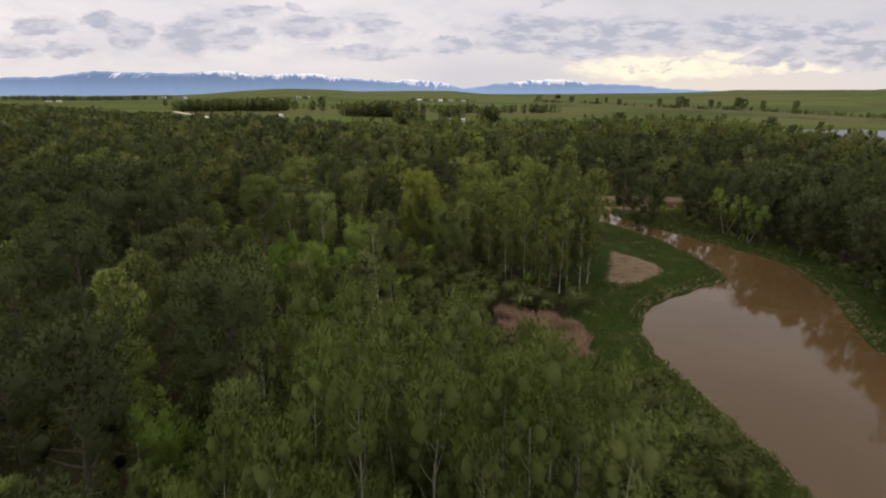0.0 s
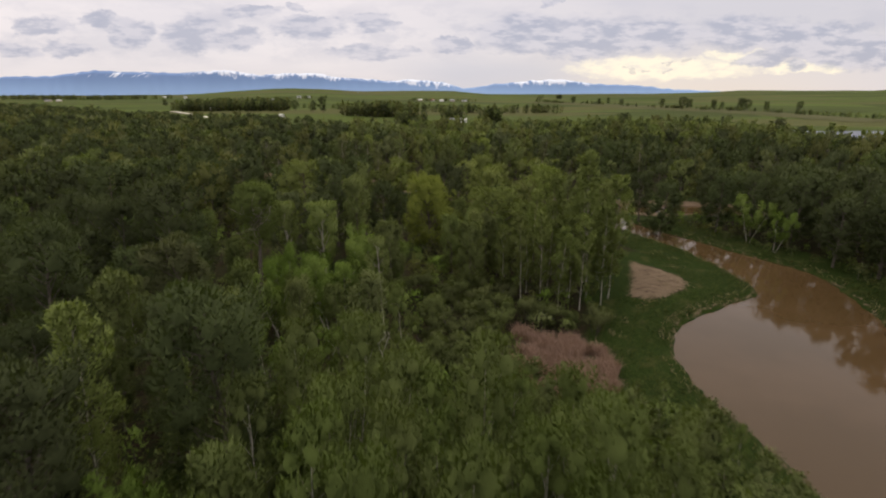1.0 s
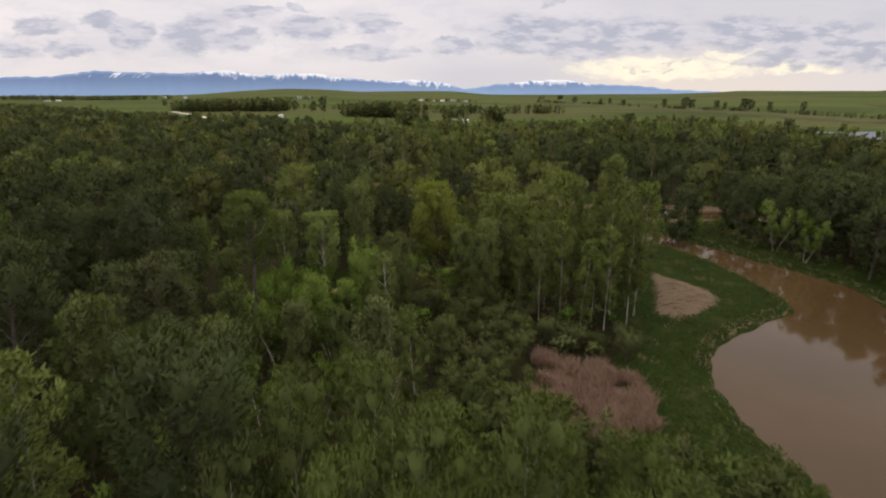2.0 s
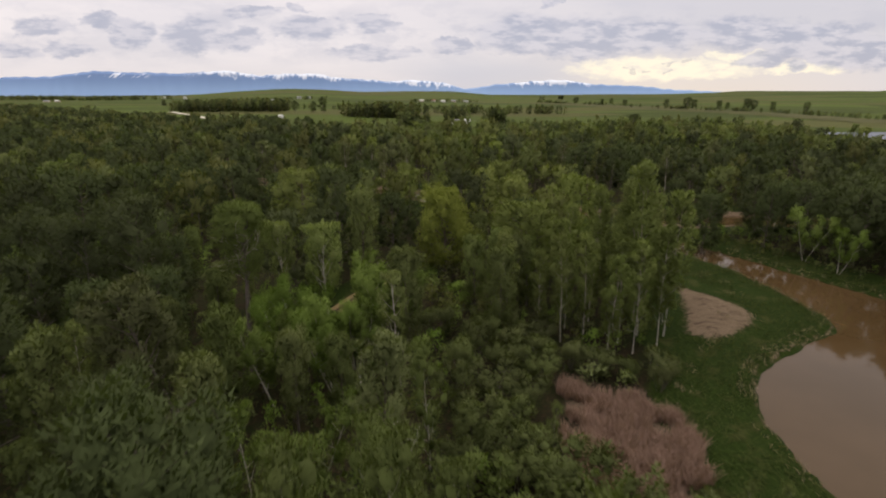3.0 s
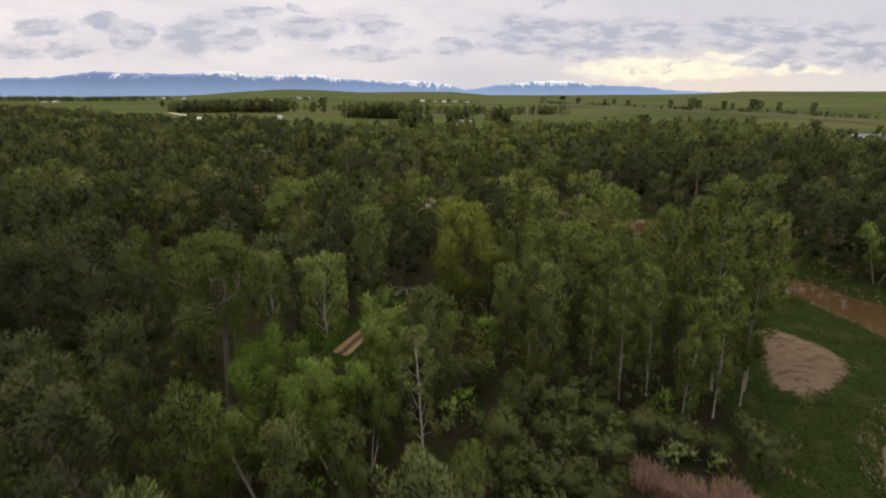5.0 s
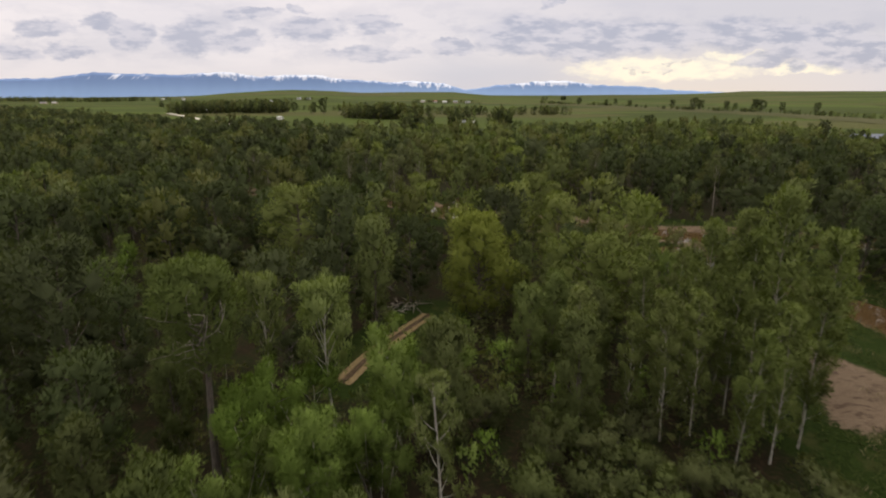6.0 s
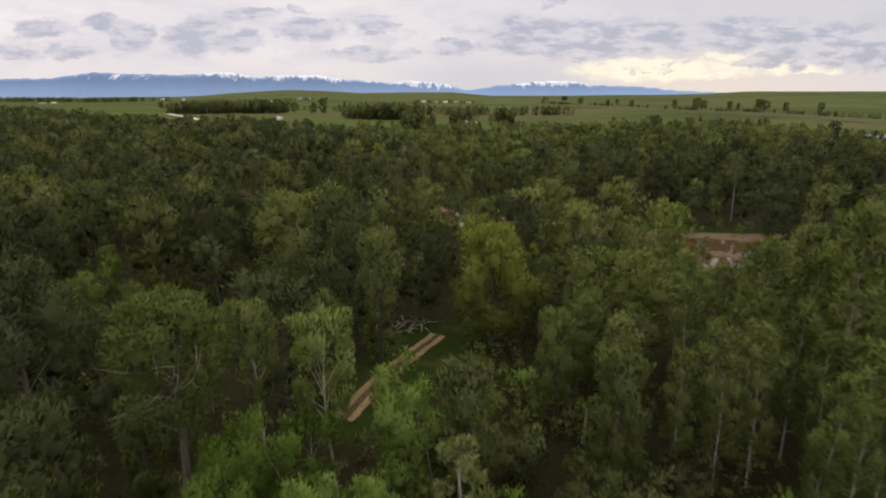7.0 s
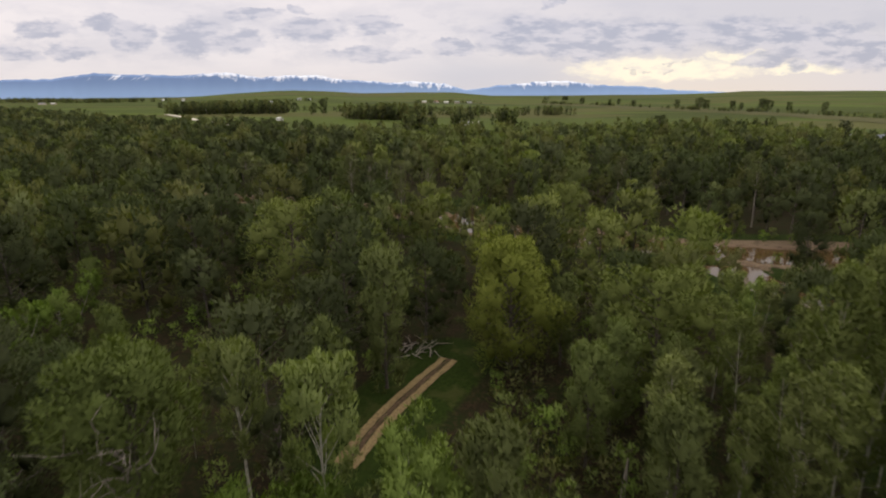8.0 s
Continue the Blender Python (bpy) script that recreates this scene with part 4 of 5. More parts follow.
# ---- woods farther off, beyond counting ----
def many(templates, xs, ys, hs, rng, sink=0.2):
    """Joins turned and scaled copies of the templates: vertices, triangles, material numbers, normals and a shade of its own for each."""
    vs, ts, ms, ns, cs, k = [], [], [], [], [], 0
    zs = ground_z(xs, ys)
    which = rng.integers(0, len(templates), len(xs))
    for i, (v, t, m, h0, nv) in enumerate(templates):
        pick = np.nonzero(which == i)[0]
        if not len(pick):
            continue
        a = rng.uniform(0, 2 * np.pi, len(pick))
        s = hs[pick] / h0
        wide = s * rng.uniform(0.85, 1.25, len(pick))
        c, n = np.cos(a)[:, None], np.sin(a)[:, None]
        X = (v[None, :, 0] * c - v[None, :, 1] * n) * wide[:, None] + xs[pick, None]
        Y = (v[None, :, 0] * n + v[None, :, 1] * c) * wide[:, None] + ys[pick, None]
        Z = v[None, :, 2] * s[:, None] + zs[pick, None] - sink
        vs.append(np.stack([X, Y, Z], 2).reshape(-1, 3))
        ns.append(np.stack([nv[None, :, 0] * c - nv[None, :, 1] * n, nv[None, :, 0] * n + nv[None, :, 1] * c, np.repeat(nv[None, :, 2], len(pick), 0)], 2).reshape(-1, 3))
        cs.append(np.repeat(rng.uniform(0, 1, len(pick)), len(v)))
        ts.append((t[None] + (np.arange(len(pick)) * len(v))[:, None, None]).reshape(-1, 3) + k)
        ms.append(np.tile(m, len(pick)))
        k += len(pick) * len(v)
    return np.concatenate(vs), np.concatenate(ts), np.concatenate(ms), np.concatenate(ns), np.concatenate(cs)


def growth(name, label, category, batches):
    """One object of many plants joined."""
    v, t, n = joined([(b[0], b[1], b[3]) for b in batches])
    m, c = np.concatenate([b[2] for b in batches]), np.concatenate([b[4] for b in batches])
    return tagged(new(name, mesh_of(name, v, t, FAR_MATS, m, smooth=True, normals=n, tint=c)), label, category, kind="stuff")


FAR_MATS = [BARK, LEAF_DARK, LEAF_MID, LEAF_GREY, LEAF_BRIGHT, BARK_DEAD, LEAF_OLIVE, LEAF_SPRING, LEAF_SAPLING]


def far_template(seed, height, spread, low, climb, limbs, count, leaf, slot, bole=0.2, detail=0, bare=0.0, lobe=0.62, core=0.66, plume=1.35, slim=0.42):
    (wv, wt), (lv, lt, ln) = grow(seed, height=height, spread=spread, low=low, limbs=limbs, climb=climb, count=count, leaf=leaf, bole=bole, twigs=1, thin=-0.1, clump=lobe, detail=detail, bare=bare, slim=slim, loose=0.16, whole=0.8, core=core - 0.16 * detail * (core > 0), plume=plume)
    v, t, n = joined([(wv, wt, unit(wv * (1, 1, 0) + 1e-4)), (lv, lt, ln)])
    return v, t, np.concatenate([np.full(len(wt), 5 if bare > 0.5 else 0), np.full(len(lt), slot)]), height, n


def far_set(count, leaf, detail=0, low=0.16):
    return [far_template(201, 14, 4.4, low, 0.30, 11, count, leaf, 1, detail=detail, lobe=0.66), far_template(202, 14, 4.1, low, 0.35, 11, count, leaf, 1, detail=detail, lobe=0.68),
            far_template(203, 14, 3.2, low, 0.70, 10, count, leaf, 2, detail=detail, plume=1.5), far_template(204, 14, 3.6, low, 0.50, 10, count, leaf, 2, detail=detail, plume=1.3),
            far_template(205, 14, 4.8, low, 0.25, 12, count, leaf, 6, detail=detail, lobe=0.68), far_template(206, 14, 3.6, low, 0.45, 9, int(count * 0.8), leaf, 3, detail=detail, bare=0.25),
            far_template(207, 14, 4.0, low, 0.45, 10, count, leaf, 7, detail=detail, plume=1.3)]


def scatter(rng, n, box, gap, ok):
    """Random places with at least gap between them (hashed on a grid)."""
    cells, out = {}, []
    for x, y in zip(rng.uniform(box[0], box[2], n), rng.uniform(box[1], box[3], n)):
        i, j = int(x // gap), int(y // gap)
        if any((x - a) ** 2 + (y - b) ** 2 < gap * gap for p in (-1, 0, 1) for q in (-1, 0, 1) for a, b in cells.get((i + p, j + q), ())):
            continue
        if ok(x, y):
            cells.setdefault((i, j), []).append((x, y))
            out.append((x, y))
    return np.array(out)


def wooded_all(x, y):
    d = shore(x, y)
    ok = (d > np.where(y > 140, 2.0, 4.5)) & (line_distance(x, y, RIVER) > np.where((x > 18) & (x < 62), 9.5, np.where(y > 150, 6.4, 7.6))) & (line_distance(x, y, SIDE_ARM) > 6.0) & (line_distance(x, y, NORTH_ARM) > 4.6)
    return ok & (np.hypot(x - POND[0], y - POND[1]) > POND[2] + 10)


def build_far_woods():
    rng = np.random.default_rng(8)
    bands = [(112, 205, 7.8, 640, 0.86, 1), (205, 320, 8.2, 230, 1.32, 0), (320, 620, 9.2, 110, 1.8, 0), (620, 950, 13.0, 50, 2.4, 0)]
    for y0, y1, gap, count, leaf, detail in bands:
        w = 0.9 * y1 + 30
        big = scatter(rng, int(w * 2 * (y1 - y0) / gap ** 2 * 3.5), (-w, y0, w, y1), gap, lambda x, y: abs(x + 5) < 0.88 * y + 25)
        small = scatter(rng, int(w * 2 * (y1 - y0) / gap ** 2 * 5.0), (-w, y0, w, y1), gap * 0.62, lambda x, y: abs(x + 5) < 0.88 * y + 25)
        apart = np.array([np.min((big[:, 0] - x) ** 2 + (big[:, 1] - y) ** 2) for x, y in small])
        small = small[apart > (0.56 * gap) ** 2]
        p = np.concatenate([big, small])
        h = np.concatenate([rng.uniform(11.2, 15.2, len(big)), rng.uniform(6.0, 10.0, len(small))]) + 1.0 * wobble(p[:, 0], p[:, 1], 18.0)
        keep = wooded_all(p[:, 0], p[:, 1])
        edge = 425 + 50 * wobble(p[:, 0], p[:, 1], 75.0) - 0.30 * p[:, 0] + np.minimum(320, 1600 * np.maximum(0, -p[:, 0] / p[:, 1] - 0.53)) - 600 * np.maximum(0, p[:, 0] / p[:, 1] - 0.6)
        keep &= p[:, 1] < edge
        keep &= (wobble(p[:, 0], p[:, 1], 23.0, 3.0) < 0.80)
        if y0 < 200:
            for a, b, r in TAKEN:
                if b > 104:
                    keep &= np.hypot(p[:, 0] - a, p[:, 1] - b) > 0.5 * r + 3.0
        p, h = p[keep], h[keep]
        old = p[:, 0] + 14 * wobble(p[:, 0], p[:, 1], 31.0, 2.0) < -0.18 * p[:, 1]
        old |= (p[:, 0] > 36) & (p[:, 1] < 240)
        kinds = far_set(count, leaf, detail)
        for side, forms, words in ((old, [kinds[k] for k in (0, 1, 4, 0, 1, 3, 5)], "dense dark green old cottonwood woods in the river bottom"),
                                   (~old, [kinds[k] for k in (6, 2, 3, 6, 4, 5, 2, 0)], "dense mixed green cottonwood woods in the river bottom")):
            if side.any():
                growth("woods", words, "woods", [many(forms, p[side, 0], p[side, 1], h[side], rng)])


build_far_woods()


# ---- low growth: bushes of the wood floor, reeds, bank grass ----
def build_undergrowth():
    rng = np.random.default_rng(12)
    bush = [far_template(301, 2.0, 1.2, 0.08, 0.5, 8, 120, 0.38, 2, bole=0.04, lobe=0.4, core=0.0), far_template(302, 2.0, 1.4, 0.05, 0.4, 8, 120, 0.38, 6, bole=0.04, lobe=0.4, core=0.0),
            far_template(303, 2.0, 1.1, 0.08, 0.6, 8, 130, 0.36, 4, bole=0.04, lobe=0.4, core=0.0), far_template(304, 2.0, 1.2, 0.08, 0.5, 8, 120, 0.36, 3, bole=0.04, lobe=0.4, core=0.0)]
    p = scatter(rng, 7000, (-105, 22, 100, 135), 2.5, lambda x, y: abs(x + 4) < 0.86 * y + 12)
    d = shore(p[:, 0], p[:, 1])
    keep = (d > 3.2) & (region_distance(p[:, 0], p[:, 1], SAND) > 2) & (region_distance(p[:, 0], p[:, 1], REEDS) > 0.8) & (line_distance(p[:, 0], p[:, 1], TRACK) > 2.6)
    keep &= ~((p[:, 0] < 45) & (d < 9) & (p[:, 1] < 125))
    keep &= ~inside(p[:, 0], p[:, 1], [(-18, 89), (-10, 105.5), (-7, 103), (-8.5, 92), (-13, 85)])
    keep &= ~((p[:, 0] > 25) & (p[:, 0] < 46) & (p[:, 1] > 70) & (p[:, 1] < 124))
    extra = scatter(rng, 160, (-6.5, 83, 7, 100), 1.7, lambda x, y: True)
    brim = scatter(rng, 5200, (-60, 138, 90, 215), 3.0, lambda x, y: True)
    bd = shore(brim[:, 0], brim[:, 1])
    brim = brim[(bd > 0.9) & (bd < 7.5)]
    p = np.concatenate([p[keep], extra, brim])
    thick = [far_template(305, 4.0, 1.5, 0.06, 0.8, 10, 210, 0.36, 8, bole=0.05, lobe=0.34, core=0.0), far_template(306, 4.0, 1.7, 0.05, 0.7, 10, 210, 0.36, 8, bole=0.05, lobe=0.34, core=0.0),
             far_template(307, 4.0, 1.4, 0.06, 0.8, 10, 200, 0.36, 2, bole=0.05, lobe=0.34, core=0.0)]
    q = scatter(rng, 9000, (-23, 21, 21, 54), 1.55, lambda x, y: True)
    q = q[(shore(q[:, 0], q[:, 1]) > 8.5 + wobble(q[:, 0], q[:, 1], 3.0)) & (region_distance(q[:, 0], q[:, 1], REEDS) > 1.2) & (q[:, 1] < 54 - 0.35 * np.abs(q[:, 0]))]
    young = (np.abs(p[:, 0]) < 24) & (p[:, 1] < 50)
    size = np.where((p[:, 0] > -12) & (p[:, 0] < -6) & (p[:, 1] > 76), 0.7, 1.35)
    a, b = many(bush, p[~young, 0], p[~young, 1], (size * rng.uniform(0.7, 1.9, len(p)))[~young], rng, 0.1), many(thick, q[:, 0], q[:, 1], rng.uniform(2.0, 4.8, len(q)), rng, 0.1)
    growth("undergrowth", "low green brush covering the woodland floor", "undergrowth", [a, b])


def blades(rng, xs, ys, length, width, droop=0.35, per=1):
    """Single bent blades standing on the ground: two triangles each."""
    n = len(xs)
    base = np.stack([xs, ys, ground_z(xs, ys) - 0.03], 1)
    a = rng.uniform(0, 2 * np.pi, n)
    out = np.stack([np.cos(a), np.sin(a), np.zeros(n)], 1)
    side = np.stack([-np.sin(a), np.cos(a), np.zeros(n)], 1) * (width * rng.uniform(0.6, 1.4, n))[:, None] * 0.5
    h = (length * rng.uniform(0.6, 1.25, n))[:, None]
    mid = base + np.array([0, 0, 1.0]) * h * 0.6 + out * h * droop * rng.uniform(0.1, 0.5, (n, 1))
    tip = mid + np.array([0, 0, 1.0]) * h * 0.4 + out * h * droop * rng.uniform(0.2, 1.0, (n, 1))
    v = np.stack([base - side, base + side, mid + side * 0.8, mid - side * 0.8, tip], 1).reshape(-1, 3)
    k = (np.arange(n) * 5)[:, None]
    t = np.concatenate([k + [0, 1, 2], k + [0, 2, 3], k + [3, 2, 4]])
    return v, t


def build_reeds():
    rng = np.random.default_rng(21)
    x, y = rng.uniform(-2, 18, 34000), rng.uniform(51, 69, 34000)
    d = region_distance(x, y, REEDS) + 0.8 * wobble(x, y, 1.3)
    hollow = wobble(x, y, 1.25, 4.0) + 0.5 * wobble(x, y, 0.6, 1.0)
    keep = (d < 0.2) & (hollow < 0.62)
    v, t = blades(rng, x[keep], y[keep], 1.25, 0.07, 0.5)
    tagged(new("reeds", mesh_of("reeds", v, t, [REED])), "dense bed of dry pinkish-brown cattail reeds", "reeds", kind="stuff")


def build_bank_grass():
    rng = np.random.default_rng(22)
    x, y = rng.uniform(14, 64, 60000), rng.uniform(30, 130, 60000)
    d = shore(x, y)
    lush = np.clip(0.55 + 0.6 * wobble(x, y, 3.0), 0.1, 1)
    keep = (d > 0.6) & (d < 10) & (region_distance(x, y, SAND) > 0.3) & (rng.uniform(0, 1, len(x)) < lush)
    keep &= ~((np.abs(d - 4.2) < 0.35) | (np.abs(d - 6.0) < 0.35)) | (rng.uniform(0, 1, len(x)) < 0.25)
    v, t = blades(rng, x[keep], y[keep], 0.34, 0.09, 2.0)
    tagged(new("bank_grass", mesh_of("bank_grass", v, t, [GRASS])), "rough green grass along the river bank", "grass", kind="stuff")
    x, y = rng.uniform(14, 64, 26000), rng.uniform(30, 130, 26000)
    d = shore(x, y)
    keep = (((d > 0.3) & (d < 2.0) & (wobble(x, y, 2.2, 5.0) > -0.3)) | ((d > 5.5) & (d < 9.5) & (wobble(x, y, 1.6, 2.0) > 0.55)))
    v, t = blades(rng, x[keep], y[keep], 0.36, 0.07, 1.2)
    tagged(new("dry_grass", mesh_of("dry_grass", v, t, [DRY_GRASS])), "pale dry grass tufts on the bank edge", "grass", kind="stuff")


build_undergrowth()
build_reeds()
build_bank_grass()


# ---- the two-rut track ----
def ribbon(pts, offset, width, rng, lift=0.03, step=0.6):
    """A worn strip along a line, with uneven edges, following the ground."""
    pts = np.array(pts, float)
    seg = np.hypot(*np.diff(pts, axis=0).T)
    far = np.concatenate([[0], np.cumsum(seg)])
    s = np.arange(0, far[-1], step)
    c = np.stack([np.interp(s, far, pts[:, 0]), np.interp(s, far, pts[:, 1])], 1)
    c = np.stack([np.convolve(np.pad(c[:, i], 4, "edge"), np.ones(9) / 9, "valid") for i in (0, 1)], 1)
    d = np.gradient(c, axis=0)
    d /= np.linalg.norm(d, axis=1, keepdims=True)
    n = np.stack([d[:, 1], -d[:, 0]], 1)
    k = 5
    v = []
    for j in range(k):
        f = j / (k - 1) - 0.5
        w = width * (1 + rng.normal(size=len(s)) * 0.12)
        p = c + n * (offset + f * w)[:, None]
        z = ground_z(p[:, 0], p[:, 1]) + lift - 0.06 * (1 - (2 * f) ** 2) * (width < 2)
        v.append(np.stack([p[:, 0], p[:, 1], z], 1))
    v = np.stack(v, 1).reshape(-1, 3)
    i = np.arange(len(s) * k).reshape(len(s), k)
    q = np.stack([i[:-1, :-1].ravel(), i[:-1, 1:].ravel(), i[1:, 1:].ravel(), i[1:, :-1].ravel()], 1)
    return v, q


def build_track():
    rng = np.random.default_rng(31)
    root = tagged(new("dirt_track"), "pale two-rut dirt track through the woods", "track", kind="structure")
    for off in (-0.68, 0.68):
        v, q = ribbon(TRACK, off, 0.72, rng, 0.07, 0.4)
        part("rut", mesh_of("rut", v, q, [RUT], smooth=True), root)
    v, q = ribbon(TRACK, 0.0, 0.5, rng, 0.06, 0.4)
    part("middle_strip", mesh_of("middle_strip", v, q, [DARK_SOIL], smooth=True), root, "dark worn earth between the ruts")


build_track()


# ---- dead wood ----
def wood_thing(name, label, tubes, mat, category):
    v, t = joined(tubes)
    return tagged(new(name, mesh_of(name, v, t, [mat], smooth=True)), label, category)


def build_dead_wood():
    rng = np.random.default_rng(41)
    # forked white dead sapling
    b = np.array([-6.3, 46.9, 0.0])
    stem = b + np.array([(0, 0, -0.3), (0.05, 0, 2.5), (-0.05, 0.1, 5.4), (0.1, 0.05, 8.0)])
    tubes = [tube(stem, (0.06, 0.05, 0.04, 0.03), 6)]
    for way, n in (((-0.32, 0.1, 0.9), 2.6), ((0.42, 0.0, 0.85), 2.4)):
        limb = curve(stem[-1], np.array(way) / np.linalg.norm(way), n, rng, 0.12, 0.08, 5)
        tubes.append(tube(limb, np.linspace(0.028, 0.009, 6), 5))
        for k in (2, 3, 4):
            w = np.array(way) * (0.3, 1, 1) + rng.normal(size=3) * 0.5
            tubes.append(tube(curve(limb[k], w / np.linalg.norm(w), 0.9, rng, 0.1, 0.1, 3), (0.025, 0.018, 0.012, 0.006), 4))
    wood_thing("dead_sapling", "bare white dead sapling with a forked top", tubes, BARK_PALE, "tree")
    # bleached trunk snag beside the birches
    for x, y, h, lean in ((1.9, 84.4, 3.2, 0.05), (-22.0, 70.0, 4.0, -0.2)):
        pts = np.array([x, y, float(ground_z(x, y))]) + np.array([(0, 0, -0.2), (lean * 0.3 * h, 0, 0.4 * h), (lean * h, 0.1, h)])
        wood_thing("broken_snag", "bleached broken dead trunk standing among trees", [tube(pts, (0.2, 0.16, 0.05), 7)], BARK_DEAD, "tree")
    # fallen trunks
    for x0, y0, x1, y1, r in ((-29.6, 60.3, -27.2, 66.4, 0.22), (-28.2, 61.0, -26.0, 66.9, 0.16), (-22.9, 74.6, -21.0, 77.6, 0.2), (-18.9, 118.5, -15.6, 114.0, 0.22),
                              (1.5, 98.5, 4.0, 101.0, 0.2), (10.2, 103.0, 7.6, 99.0, 0.22)):
        f = np.linspace(0, 1, 6)
        x, y = x0 + (x1 - x0) * f, y0 + (y1 - y0) * f
        pts = np.stack([x + 0.06 * rng.normal(size=6), y, ground_z(x, y) + r * 0.7], 1)
        tubes = [tube(pts, np.linspace(r, r * 0.55, 6), 7)]
        for k in (2, 3, 4):
            w = np.array([rng.normal(), rng.normal(), 0.9])
            tubes.append(tube(curve(pts[k], w / np.linalg.norm(w), 1.2, rng, 0.0, 0.12, 3), (0.06, 0.045, 0.03, 0.012), 4))
        wood_thing("fallen_log", "brown weathered fallen trunk with broken branch stubs", tubes, BARK, "log")


build_dead_wood()


def build_brush_pile():
    rng = np.random.default_rng(46)
    tubes = []
    for _ in range(34):
        x, y = -14.2 + rng.normal() * 1.3, 107.4 + rng.normal() * 1.0
        a, e = rng.uniform(0, 6.28), rng.uniform(-0.1, 0.5)
        w = np.array([math.cos(a) * math.cos(e), math.sin(a) * math.cos(e), math.sin(e)])
        tubes.append(tube(curve((x, y, float(ground_z(x, y)) + rng.uniform(0.0, 0.7)), w, rng.uniform(1.0, 2.6), rng, 0.0, 0.12, 3), (0.07, 0.05, 0.035, 0.012), 5))
    wood_thing("brush_pile", "pile of grey dead branches beside the track", tubes, BARK_DEAD, "brush pile")


build_brush_pile()


def build_silver_trees():
    """A few half-dead trees whose bare tops stand out of the woods."""
    rng = np.random.default_rng(44)
    for k, (x, y, h) in enumerate(SNAGS):
        (wv, wt), (lv, lt, ln) = grow(500 + k, height=h, spread=3.0, low=0.5, limbs=26, climb=1.0, count=1600, leaf=0.42, bole=0.16, bare=0.6, detail=2, clump=0.5)
        root = new("half_dead_cottonwood")
        part("trunk", mesh_of("trunk", wv, wt, [BARK_DEAD], smooth=True), root)
        part("crown", mesh_of("crown", lv, lt, [LEAF_GREY], smooth=True, normals=ln), root)
        root.matrix_basis = pose(x, y, float(ground_z(x, y)) - 0.05)
        tagged(root, "half-dead cottonwood with bare silver top branches", "tree", "half dead cottonwoods")


build_silver_trees()


# ---- the far valley floor: belts of trees, hedge, road, farm buildings ----
def build_belts():
    rng = np.random.default_rng(51)
    low = far_set(32, 2.8, 0, 0.04)[:5]

    def belt(name, label, x0, y0, x1, y1, deep, n, tall):
        spots = rng.uniform(0.02, 0.98, max(3, n // 7))
        f = np.clip(spots[rng.integers(0, len(spots), n)] + rng.normal(size=n) * 0.04, 0, 1)
        g = rng.uniform(-0.5, 0.5, n)
        x, y = x0 + (x1 - x0) * f, y0 + (y1 - y0) * f + deep * g
        growth(name, label, "trees", [many(low, x, y, tall * rng.uniform(0.45, 0.85, n), rng, 0.3)])

    belt("tree_belt", "dark shelter belt of trees round a distant farm", -460, 955, -262, 905, 60, 330, 24)
    belt("tree_belt", "dark shelter belt of trees across distant meadows", -136, 752, -34, 722, 40, 220, 23)
    belt("tree_belt", "low trees round farmyards across distant meadows", -330, 1010, -60, 985, 70, 110, 14)
    belt("tree_belt", "trees along the far side of distant meadows", -60, 860, 190, 900, 50, 150, 17)
    belt("tree_belt", "tree clump beside the distant meadow", -52, 552, -18, 548, 26, 44, 18)
    belt("tree_belt", "tree clumps round a distant white house", -2, 615, 62, 625, 40, 70, 20)
    belt("tree_belt", "thin line of trees far across the plain", -1560, 1950, -1000, 2010, 90, 300, 20)
    belt("tree_belt", "trees round the far village", -90, 1480, 110, 1560, 70, 60, 11)
    belt("tree_belt", "trees round far farmsteads under the hill", -470, 1400, -330, 1560, 60, 40, 11)
    belt("tree_belt", "far row of trees below green hills", 320, 1870, 455, 2040, 20, 30, 18)
    belt("tree_belt", "woodland edge clumps on the meadow", 120, 440, 250, 470, 60, 80, 17)
    belt("tree_belt", "scattered trees along the meadow edge", 40, 500, 300, 520, 80, 50, 11)
    belt("hedge", "low scrubby hedge along a field edge", 279, 1659, 409, 1164, 8, 130, 10)
    belt("hedge", "low scrubby hedge along a field edge", 409, 1164, 527, 895, 8, 110, 9)
    belt("hedge", "low scrubby hedge along a field edge", 527, 895, 560, 640, 8, 110, 9)


def build_field_trees():
    rng = random.Random(52)
    for x, y, h, w in ((-593, 1177, 15, 1.6), (-239, 889, 17, 1.1), (-198, 838, 20, 1.1), (-184, 843, 20, 1.1), (341, 1443, 18, 1.3), (369, 1308, 16, 1.3), (402, 1344, 18, 1.2),
                       (396, 1227, 14, 1.5), (441, 1110, 16, 1.1), (458, 1060, 20, 1.4), (470, 1055, 20, 1.4), (503, 1027, 17, 1.2), (514, 1018, 16, 1.2), (524, 972, 21, 1.2),
                       (532, 966, 19, 1.3), (560, 956, 18, 1.2), (600, 930, 15, 1.2), (142, 438, 15, 1.3)):
        plant("cottonwood_tree", x, y, h, 1, rng=rng, broad=w)


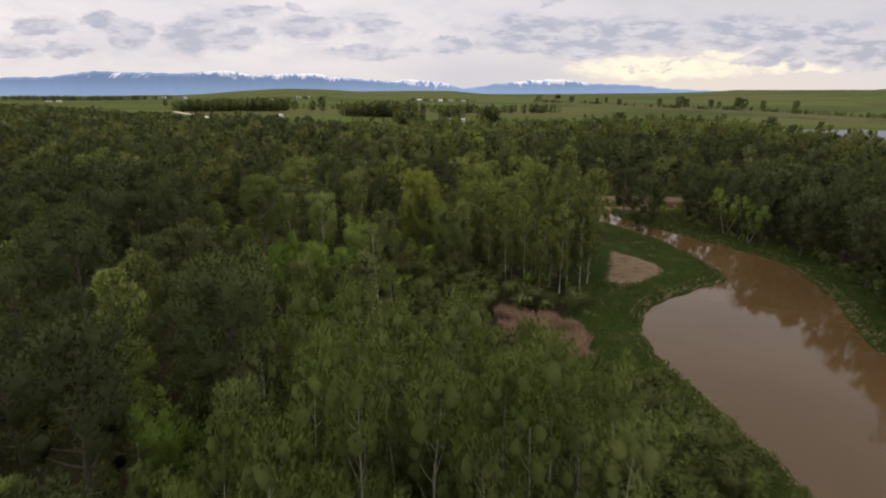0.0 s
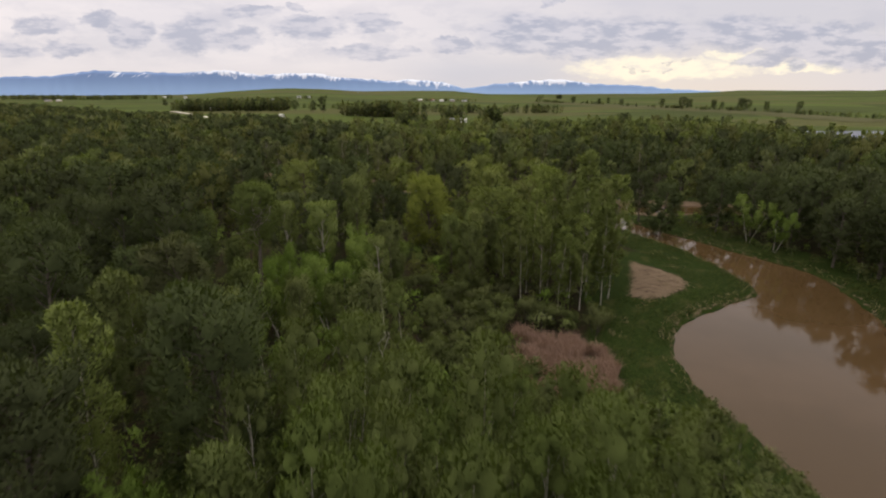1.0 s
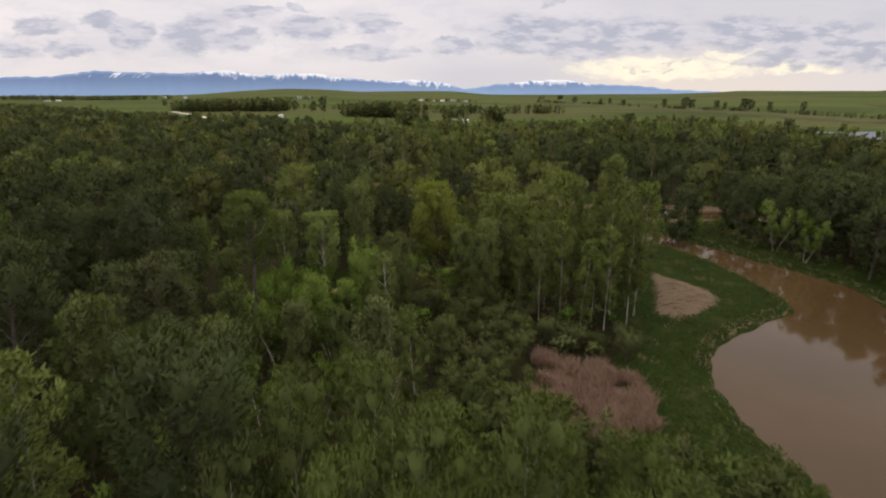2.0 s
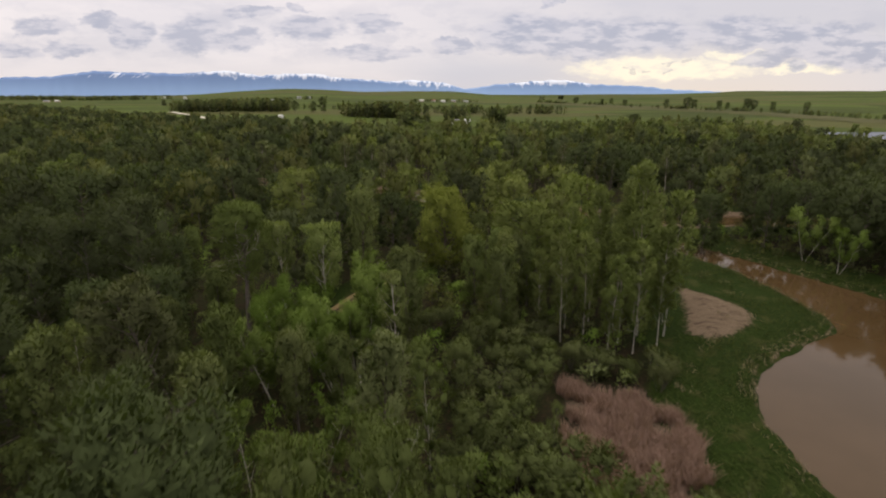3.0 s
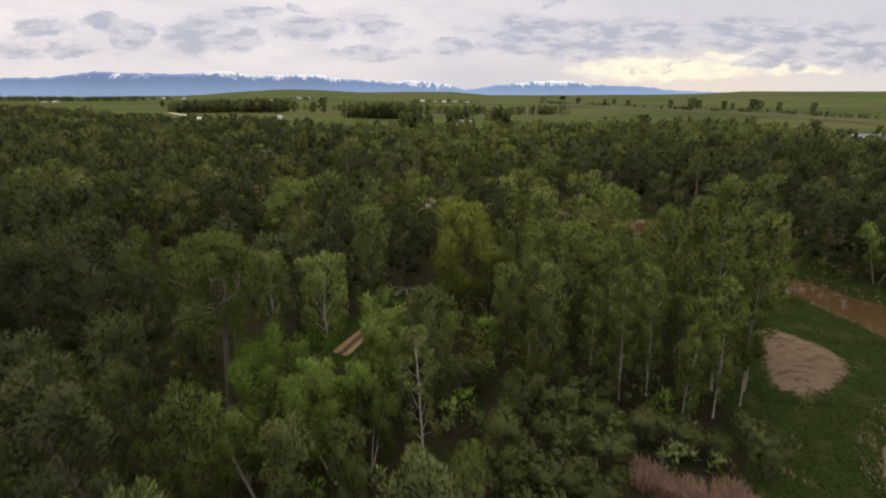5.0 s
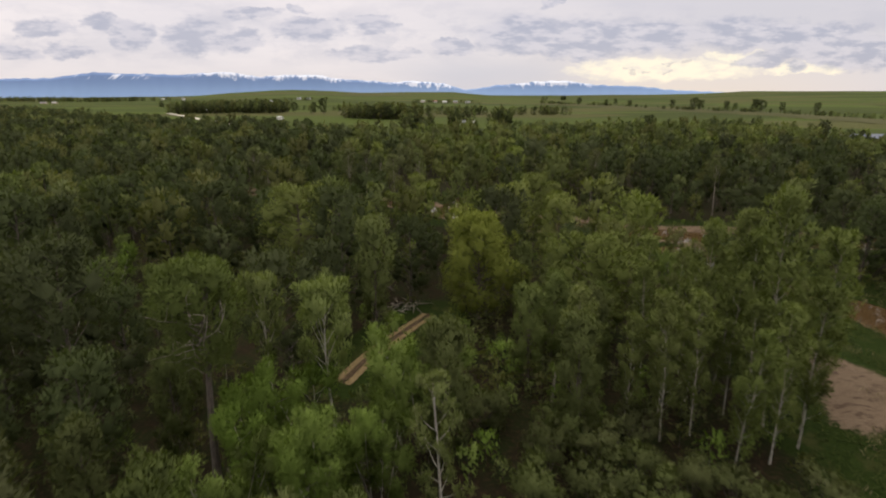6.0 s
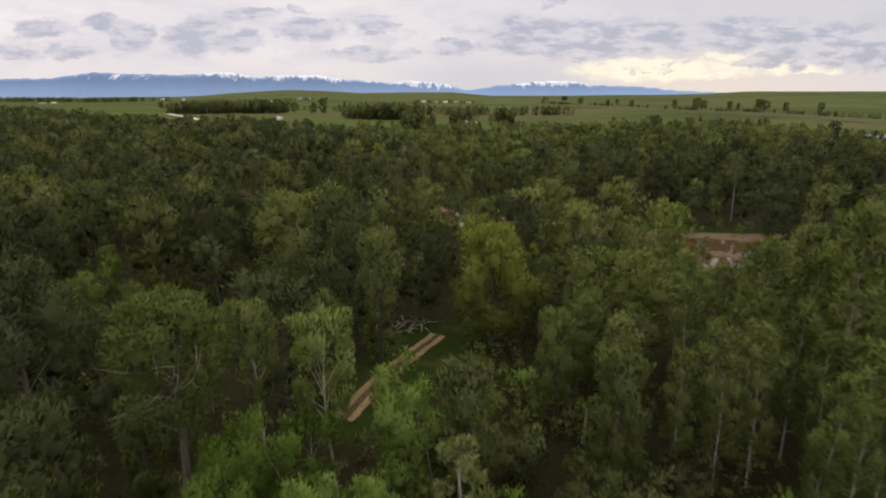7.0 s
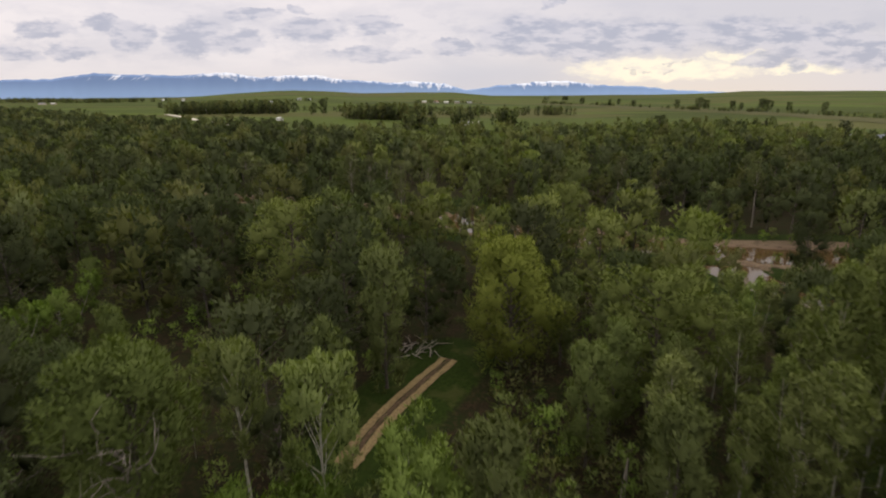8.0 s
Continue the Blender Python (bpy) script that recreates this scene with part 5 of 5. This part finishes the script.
def house(x, y, w, d, h, roof, turn, wall_mat, roof_mat, label):
    root = new("farm_building")
    bm = bmesh.new()
    a, b = w / 2, d / 2
    foot = [bm.verts.new(p) for p in ((-a, -b, -1), (a, -b, -1), (a, b, -1), (-a, b, -1))]
    head = [bm.verts.new(p) for p in ((-a, -b, h), (a, -b, h), (a, b, h), (-a, b, h))]
    ends = [bm.verts.new((-a, 0, h + roof)), bm.verts.new((a, 0, h + roof))]
    for i in range(4):
        bm.faces.new((foot[i], foot[(i + 1) % 4], head[(i + 1) % 4], head[i]))
    bm.faces.new((head[0], head[3], ends[0]))
    bm.faces.new((head[1], ends[1], head[2]))
    me = bpy.data.meshes.new("wall")
    bm.to_mesh(me)
    bm.free()
    me.materials.append(wall_mat)
    part("wall", me, root)
    for side in (-1, 1):
        o = 0.4
        p = [(-a - o, side * (b + o), h - 0.15), (a + o, side * (b + o), h - 0.15), (a + o, 0, h + roof + 0.1), (-a - o, 0, h + roof + 0.1)]
        v = np.array(p + [(q[0], q[1], q[2] + 0.2) for q in p])
        f = [(0, 1, 2, 3), (7, 6, 5, 4), (0, 4, 5, 1), (1, 5, 6, 2), (2, 6, 7, 3), (3, 7, 4, 0)]
        part("roof", mesh_of("roof", v, f, [roof_mat]), root)
    for i in (-0.25, 0.25):
        v = np.array([(i * w + dx, -b - 0.06 + dy, 1.0 + dz) for dy in (0, 0.1) for dx, dz in ((-0.6, 0), (0.6, 0), (0.6, 1.3), (-0.6, 1.3))])
        f = [(0, 1, 2, 3), (7, 6, 5, 4), (0, 4, 5, 1), (1, 5, 6, 2), (2, 6, 7, 3), (3, 7, 4, 0)]
        part("window", mesh_of("window", v, f, [ROOF_GREY]), root)
    root.matrix_basis = pose(x, y, float(ground_z(x, y)), 0, 0, turn)
    tagged(root, label, "building", "farm buildings")


def build_farms():
    for x, y, w, d, h, r, turn, wm, rm, label in (
            (-206, 700, 7, 5, 2.4, 1.6, -40, WHITE_WALL, WHITE_WALL, "long white metal-roofed barn on a meadow"),
            (-378, 1011, 14, 9, 4, 3, 10, WHITE_WALL, ROOF_GREY, "white farmhouse with a grey roof among trees"),
            (-391, 940, 12, 8, 3.5, 3, -15, TAN_WALL, WHITE_WALL, "tan farm shed with a pale roof"),
            (-434, 1386, 15, 9, 3, 3, 0, WHITE_WALL, ROOF_GREY, "white barn with a grey roof under the hill"),
            (-445, 1392, 12, 10, 4, 3, 20, TAN_WALL, ROOF_RED, "tan farm shed with a rust red roof"),
            (-406, 1556, 11, 8, 3, 2.5, 5, WHITE_WALL, ROOF_GREY, "white farm building on the far slope"),
            (-380, 1560, 9, 7, 3, 2.5, -5, WHITE_WALL, ROOF_GREY, "white farm building on the far slope"),
            (-1155, 1613, 16, 10, 3, 2, 0, TAN_WALL, ROOF_GREY, "tan barn with a grey roof far across the plain"),
            (-1128, 1620, 12, 10, 3, 2, 0, TAN_WALL, WHITE_WALL, "tan barn with a pale roof far across the plain"),
            (-1085, 2150, 12, 10, 4, 3, 0, WHITE_WALL, WHITE_WALL, "white building far across the plain"),
            (-875, 1874, 8, 8, 7, 3, 0, WHITE_WALL, ROOF_GREY, "tall white farm building far off"),
            (-4, 1454, 11, 8, 3, 2, 4, WHITE_WALL, WHITE_WALL, "white village building with a pale roof"),
            (24, 1470, 12, 8, 3, 2, -8, TAN_WALL, ROOF_GREY, "tan village building with a grey roof"),
            (59, 1540, 14, 8, 3, 2, 0, WHITE_WALL, ROOF_GREY, "white village building with a grey roof"),
            (-62, 1486, 11, 8, 3, 2, 12, TAN_WALL, WHITE_WALL, "tan village building with a pale roof"),
            (-30, 1500, 11, 8, 3, 2.4, -6, WHITE_WALL, ROOF_RED, "white village house with a rust red roof"),
            (10, 600, 9, 7, 2.8, 2.2, 8, WHITE_WALL, ROOF_GREY, "white house between dark trees"),
            (22, 606, 6, 5, 2.6, 1.8, -10, WHITE_WALL, WHITE_WALL, "small white shed beside a house")):
        house(x, y, w, d, h, r, turn, wm, rm, label)


build_belts()
build_field_trees()
build_farms()
rng = np.random.default_rng(61)
v, q = ribbon([(-470, 950), (-442, 910), (-370, 812), (-291, 693), (-235, 609), (-202, 577), (-150, 552)], 0.0, 9.0, rng, 0.25, 12)
tagged(new("road", mesh_of("road", v, q, [GRAVEL_ROAD], smooth=True)), "pale gravel road across green meadows", "road", kind="structure")
v, q = ribbon([(262, 1610), (390, 1140), (502, 880), (510, 600)], 0.0, 95.0, rng, 0.5, 20)
tagged(new("field_stubble", mesh_of("field_stubble", v, q, [STUBBLE], smooth=True)), "strip of tan stubble field below the hedge", "field", kind="structure")
